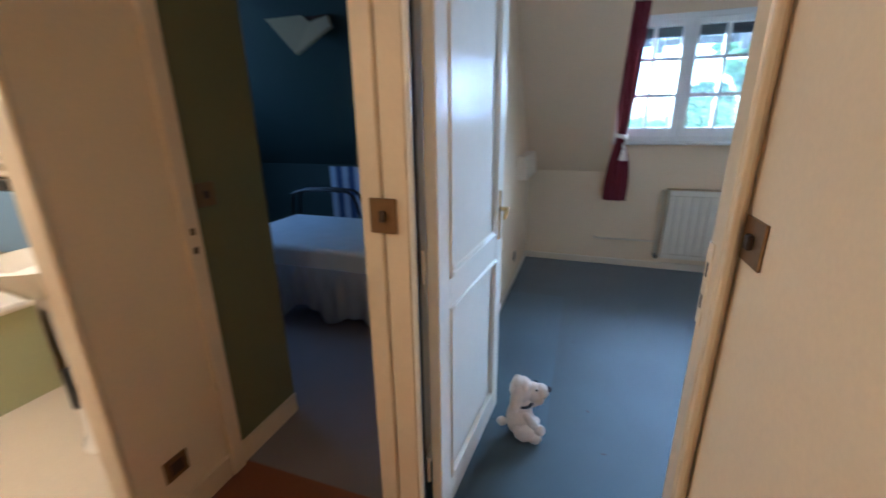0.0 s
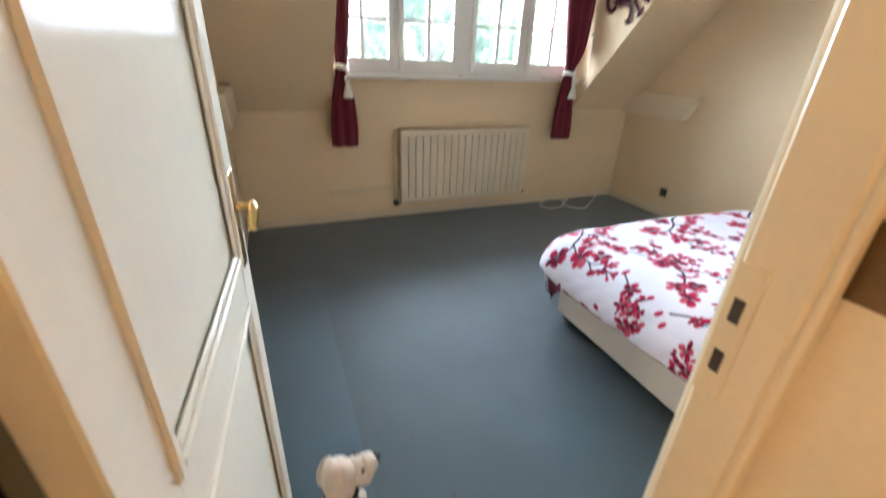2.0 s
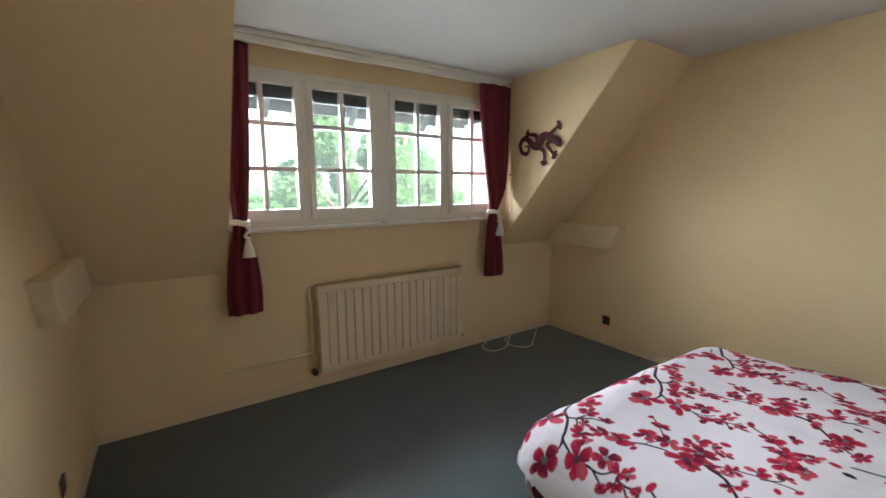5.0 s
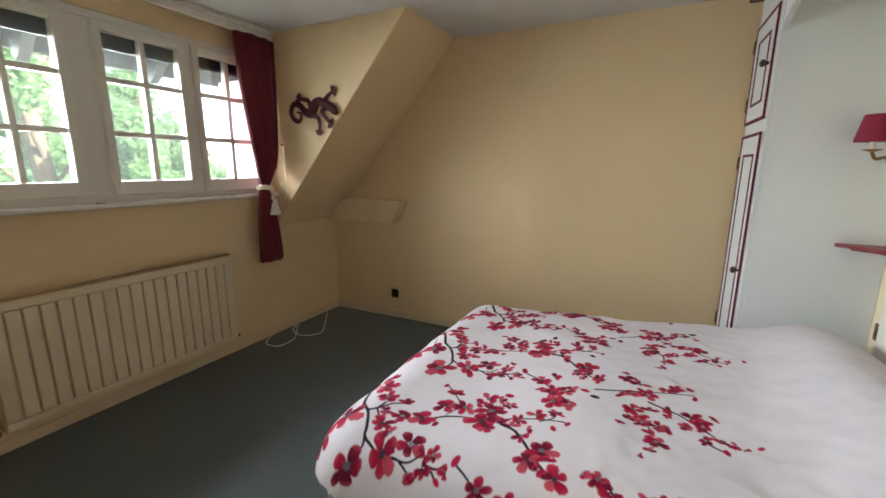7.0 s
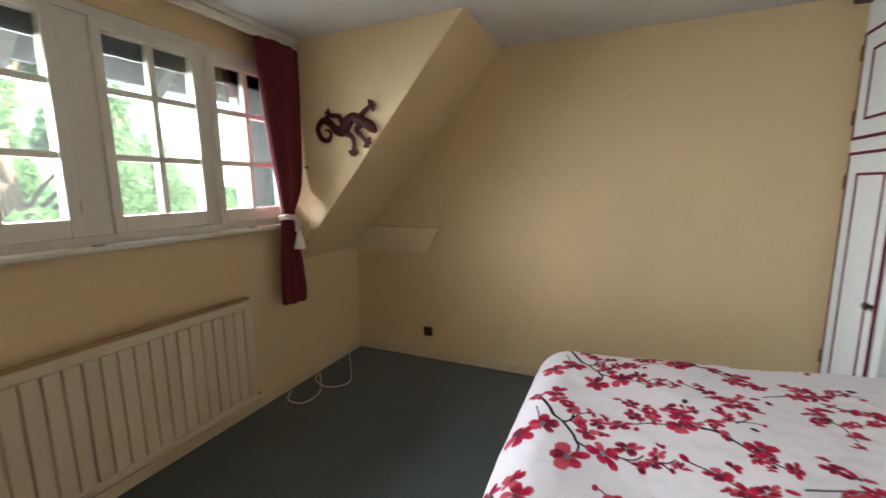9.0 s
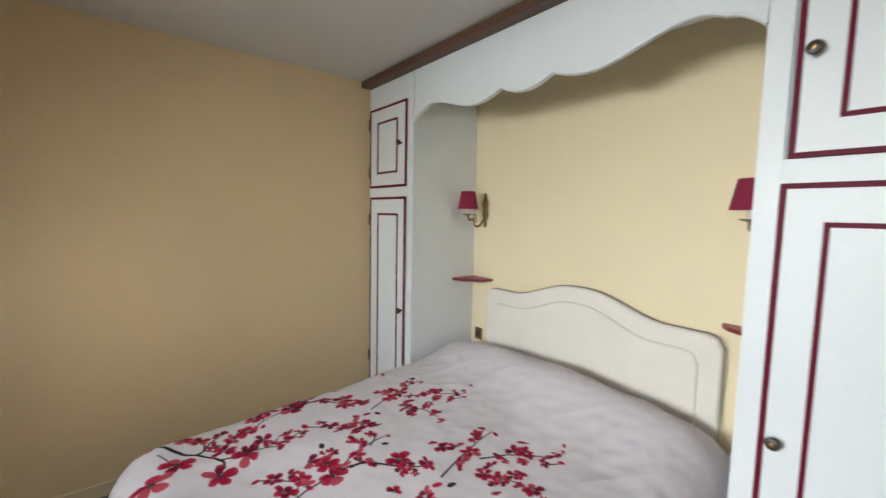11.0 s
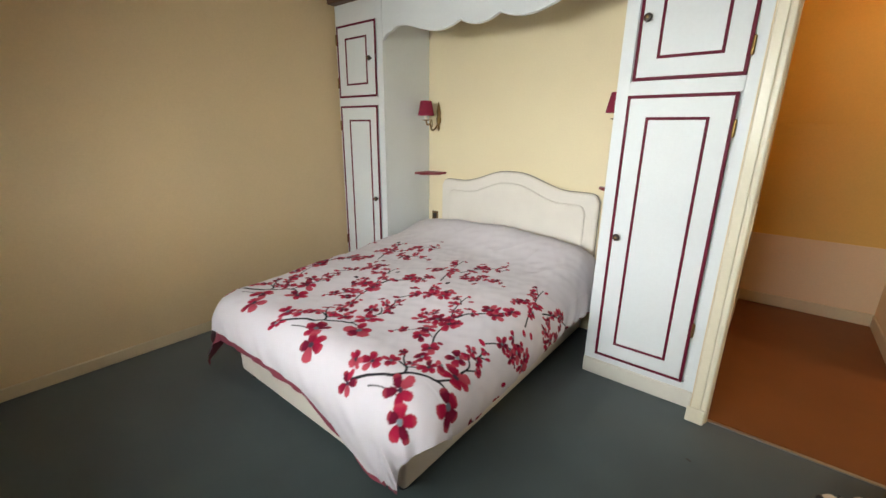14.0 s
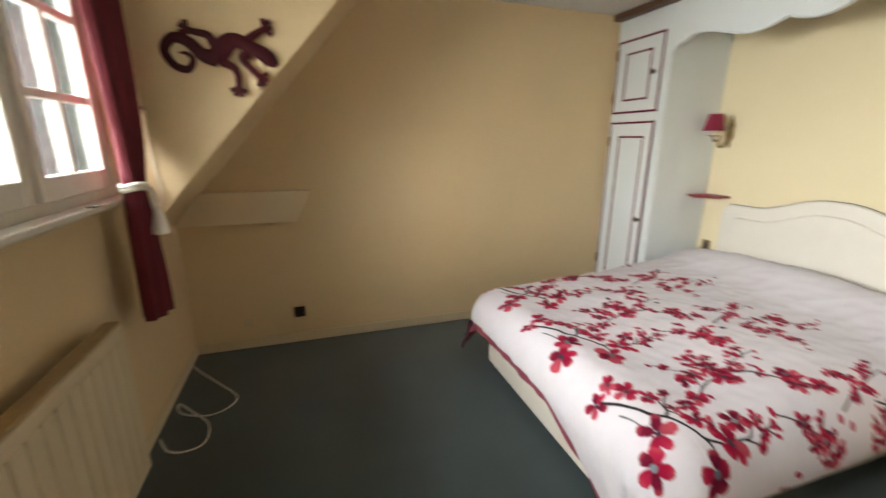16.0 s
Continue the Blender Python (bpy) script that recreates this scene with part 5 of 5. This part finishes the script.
for i in range(13):
    x = -1.60 + i * 0.075
    part("canvas_stripe", box(x, x + 0.073, 4.66, 4.675, 0.1, 0.99), material("canvas_light", (0.42, 0.48, 0.60), 0.85) if i % 2 == 0 else material("canvas_dark", (0.06, 0.09, 0.20), 0.85), fc)
part("back_rail", tube(bmesh.new(), [(-1.62, 4.685, 0.97), (-0.61, 4.685, 0.97)], 0.012, 8), M_BLACK, fc)
part("back_leg", box(-1.60, -1.57, 4.676, 4.70, 0, 0.97), M_BLACK, fc)
part("back_leg", box(-0.65, -0.62, 4.676, 4.70, 0, 0.97), M_BLACK, fc)
w2 = thing("window_2", (-3.2, 3.4, 1.05), "white framed window in the blue room end wall", "window", kind="structure")
bm = box(-3.28, -3.19, 3.0, 3.05, 1.05, 1.95)
add_box(bm, -3.28, -3.19, 3.75, 3.8, 1.05, 1.95)
add_box(bm, -3.28, -3.19, 3.05, 3.75, 1.05, 1.10)
add_box(bm, -3.28, -3.19, 3.05, 3.75, 1.90, 1.95)
part("window_frame", bm, M_WHITE, w2)
part("pane", box(-3.24, -3.236, 3.05, 3.75, 1.10, 1.90), M_GLASS, w2).visible_shadow = False
rl = thing("roof_window", (-1.4, 4.0, 2.2), "pale wooden skylight sash tilted open below the blue slope", "roof window", kind="structure")
part("sash_board", prism(bmesh.new(), [(-1.82, 2.475), (-1.37, 2.00), (-1.21, 2.235), (-1.50, 2.475)], "y", 3.99, 4.03), M_CREAM, rl, "pale wooden sash rail")
part("side_board", prism(bmesh.new(), [(-1.37, 2.00), (-1.01, 2.19), (-1.03, 2.27), (-1.21, 2.235)], "y", 3.985, 4.025), M_BEAM, rl, "pale wooden sash side")
part("underside", prism(bmesh.new(), [(-1.495, 2.475), (-1.208, 2.238), (-1.03, 2.272), (-1.02, 2.475)], "y", 4.0, 4.02), M_WOOD, rl, "dark brown wooden underside")
part("hinge_arm", box(-1.40, -1.36, 4.03, 4.16, 2.10, 2.13), M_STEEL, rl)

# ---- bathroom ----
tr = thing("towel_radiator", (-1.75, 2.09, 0.8), "cream ladder towel radiator on the bathroom wall", "towel radiator")
for x in (-2.2, -1.5):
    part("upright", tube(bmesh.new(), [(x, 2.065, 0.7), (x, 2.065, 1.75)], 0.016), M_RADIATOR, tr)
for i in range(17):
    z = 0.74 + i * 0.06
    part("bar", tube(bmesh.new(), [(-2.2, 2.05, z), (-1.5, 2.05, z)], 0.016), M_RADIATOR, tr)
part("bracket", box(-1.87, -1.83, 2.06, 2.09, 1.1, 1.2), M_RADIATOR, tr)
single("towel", box(-2.15, -1.62, 2.005, 2.035, 0.80, 1.14, bevel=0.012, segments=3), M_TOWEL, "blue towel hanging on the radiator bars", "towel", smooth=True)
single("towel", box(-2.1, -1.66, 2.002, 2.038, 1.142, 1.20, bevel=0.012, segments=3), M_BLACK, "dark folded cloth over the towel radiator", "towel", smooth=True)
bas = thing("bathroom_basin", (-1.02, 1.80, 0), "white ceramic pedestal basin", "basin")
bm = lathe(bmesh.new(), [(0.05, 0.0), (0.16, 0.03), (0.24, 0.12), (0.26, 0.17), (0.245, 0.175), (0.20, 0.10), (0.02, 0.06)], (-1.04, 1.83, 0.76), sides=28)
part("bowl", bm, M_CERAMIC, bas, smooth=True)
part("pedestal", lathe(bmesh.new(), [(0.13, 0.0), (0.11, 0.05), (0.085, 0.3), (0.10, 0.78)], (-1.04, 1.83, 0), sides=20), M_CERAMIC, bas, smooth=True)
tub = thing("bathtub", (-1.9, 1.75, 0), "white bathtub with a pale green side panel", "bathtub")
part("side_panel", box(-2.38, -1.75, 1.5, 1.54, 0, 0.52), M_OLIVE, tub)
part("rim", box(-2.38, -1.72, 1.48, 2.0, 0.52, 0.57, bevel=0.02, segments=2), M_CERAMIC, tub)
part("end_panel", box(-1.79, -1.75, 1.54, 2.0, 0, 0.52), M_OLIVE, tub)
bm = box(-1.46, -1.41, 1.88, 1.92, 0.0, 0.24, bevel=0.006)
single("bathroom_scale", bm, M_BLACK, "dark slim upright bathroom item beside the door", "bathroom item")

# hall and bathroom lamps
for nm, x, y, lab in (("ceiling_lamp", 0.72, 0.45, "plain round hall ceiling lamp"), ("ceiling_lamp", -1.3, 0.9, "plain round bathroom ceiling lamp")):
    cl = thing(nm, (x, y, ZC), lab, "ceiling lamp")
    part("rose", lathe(bmesh.new(), [(0.05, -0.02), (0.055, 0.0)], (x, y, ZC - 0.001), sides=18), M_WHITE, cl)
    part("flex", tube(bmesh.new(), [(x, y, ZC - 0.02), (x, y, ZC - 0.19)], 0.005, 6), M_WHITE, cl)

# ---- garden ----
setting("ground", box(-600, 600, -500, 900, -3.2, -3.0), M_GRASS, "green lawn below the house reaching the horizon", "ground")


def tree(x, y, height, spread, seed, leaves, label):
    rng = random.Random(seed)
    t = thing("tree", (x, y, -3.0), label, "tree", "garden trees")
    bm = tube(bmesh.new(), smooth_path([(x, y, -3.0), (x + 0.1, y, -3 + height * 0.3), (x - 0.1, y + 0.1, -3 + height * 0.6), (x, y, -3 + height * 0.9)], 5), [0.25 * (1 - i / 22) + 0.03 for i in range(16)], 10)
    clumps = []
    for i in range(26):
        a, h = rng.uniform(0, 6.28), rng.uniform(0.25, 1.0)
        r = spread * (0.45 + 0.55 * math.sin(math.pi * min(1, h * 0.95))) * rng.uniform(0.45, 1.0)
        tip = Vector((x + r * math.cos(a), y + r * math.sin(a), -3 + height * h))
        root = Vector((x, y, -3 + height * h * 0.75))
        tube(bm, smooth_path([root, (root + tip) / 2 + Vector((0, 0, 0.3)), tip], 3), [0.055, 0.05, 0.045, 0.04, 0.03, 0.02, 0.012], 6)
        clumps.append((tip, rng.uniform(0.5, 1.0) * spread * 0.42))
    part("trunk", bm, M_BARK, t)
    rs = np.random.RandomState(seed)
    n = leaves
    which = rs.randint(0, len(clumps), n)
    cs = np.array([c[0] for c in clumps])[which]
    rr = np.array([c[1] for c in clumps])[which]
    d = rs.normal(size=(n, 3))
    d /= np.linalg.norm(d, axis=1)[:, None]
    pos = cs + d * (rr * rs.uniform(0.15, 1.0, n) ** 0.6)[:, None]
    u = rs.normal(size=(n, 3))
    u /= np.linalg.norm(u, axis=1)[:, None]
    w = np.cross(u, rs.normal(size=(n, 3)))
    w /= np.linalg.norm(w, axis=1)[:, None]
    ln = rs.uniform(0.05, 0.105, n)[:, None]
    co = np.stack([pos - u * ln, pos + w * ln * 0.5, pos + u * ln, pos - w * ln * 0.5], 1).reshape(-1, 3) - np.array((x, y, -3.0))
    me = bpy.data.meshes.new("crown")
    me.from_pydata(co.tolist(), [], np.arange(4 * n).reshape(-1, 4).tolist())
    me.materials.append(M_LEAF)
    c = new("crown", me)
    c.parent = t
    tagged(c, kind="stuff")


tree(5.2, 13.5, 8.6, 2.1, 3, 80000, "leafy green tree close to the window")
tree(9.3, 17.5, 7.4, 2.1, 8, 45000, "leafy green garden tree with an open crown")
tree(3.0, 32, 3.6, 2.6, 12, 20000, "low green garden tree further off")
tree(19.0, 34, 4.2, 3.2, 15, 20000, "green tree at the end of the garden")
rs = np.random.RandomState(4)
n = 16000
pos = np.stack([rs.uniform(-30, 60, n), 38 + rs.normal(0, 1.0, n), -3 + rs.uniform(0, 1, n) ** 0.8 * (3.9 + 0.7 * np.sin(rs.uniform(-30, 60, n)))], 1)
u, w = rs.normal(size=(n, 3)) * 0.25, rs.normal(size=(n, 3)) * 0.25
me = bpy.data.meshes.new("hedge")
me.from_pydata(np.stack([pos - u, pos + w, pos + u, pos - w], 1).reshape(-1, 3).tolist(), [], np.arange(4 * n).reshape(-1, 4).tolist())
me.materials.append(M_LEAF)
tagged(new("hedge", me), "distant green hedge along the garden's end", "hedge", kind="stuff")
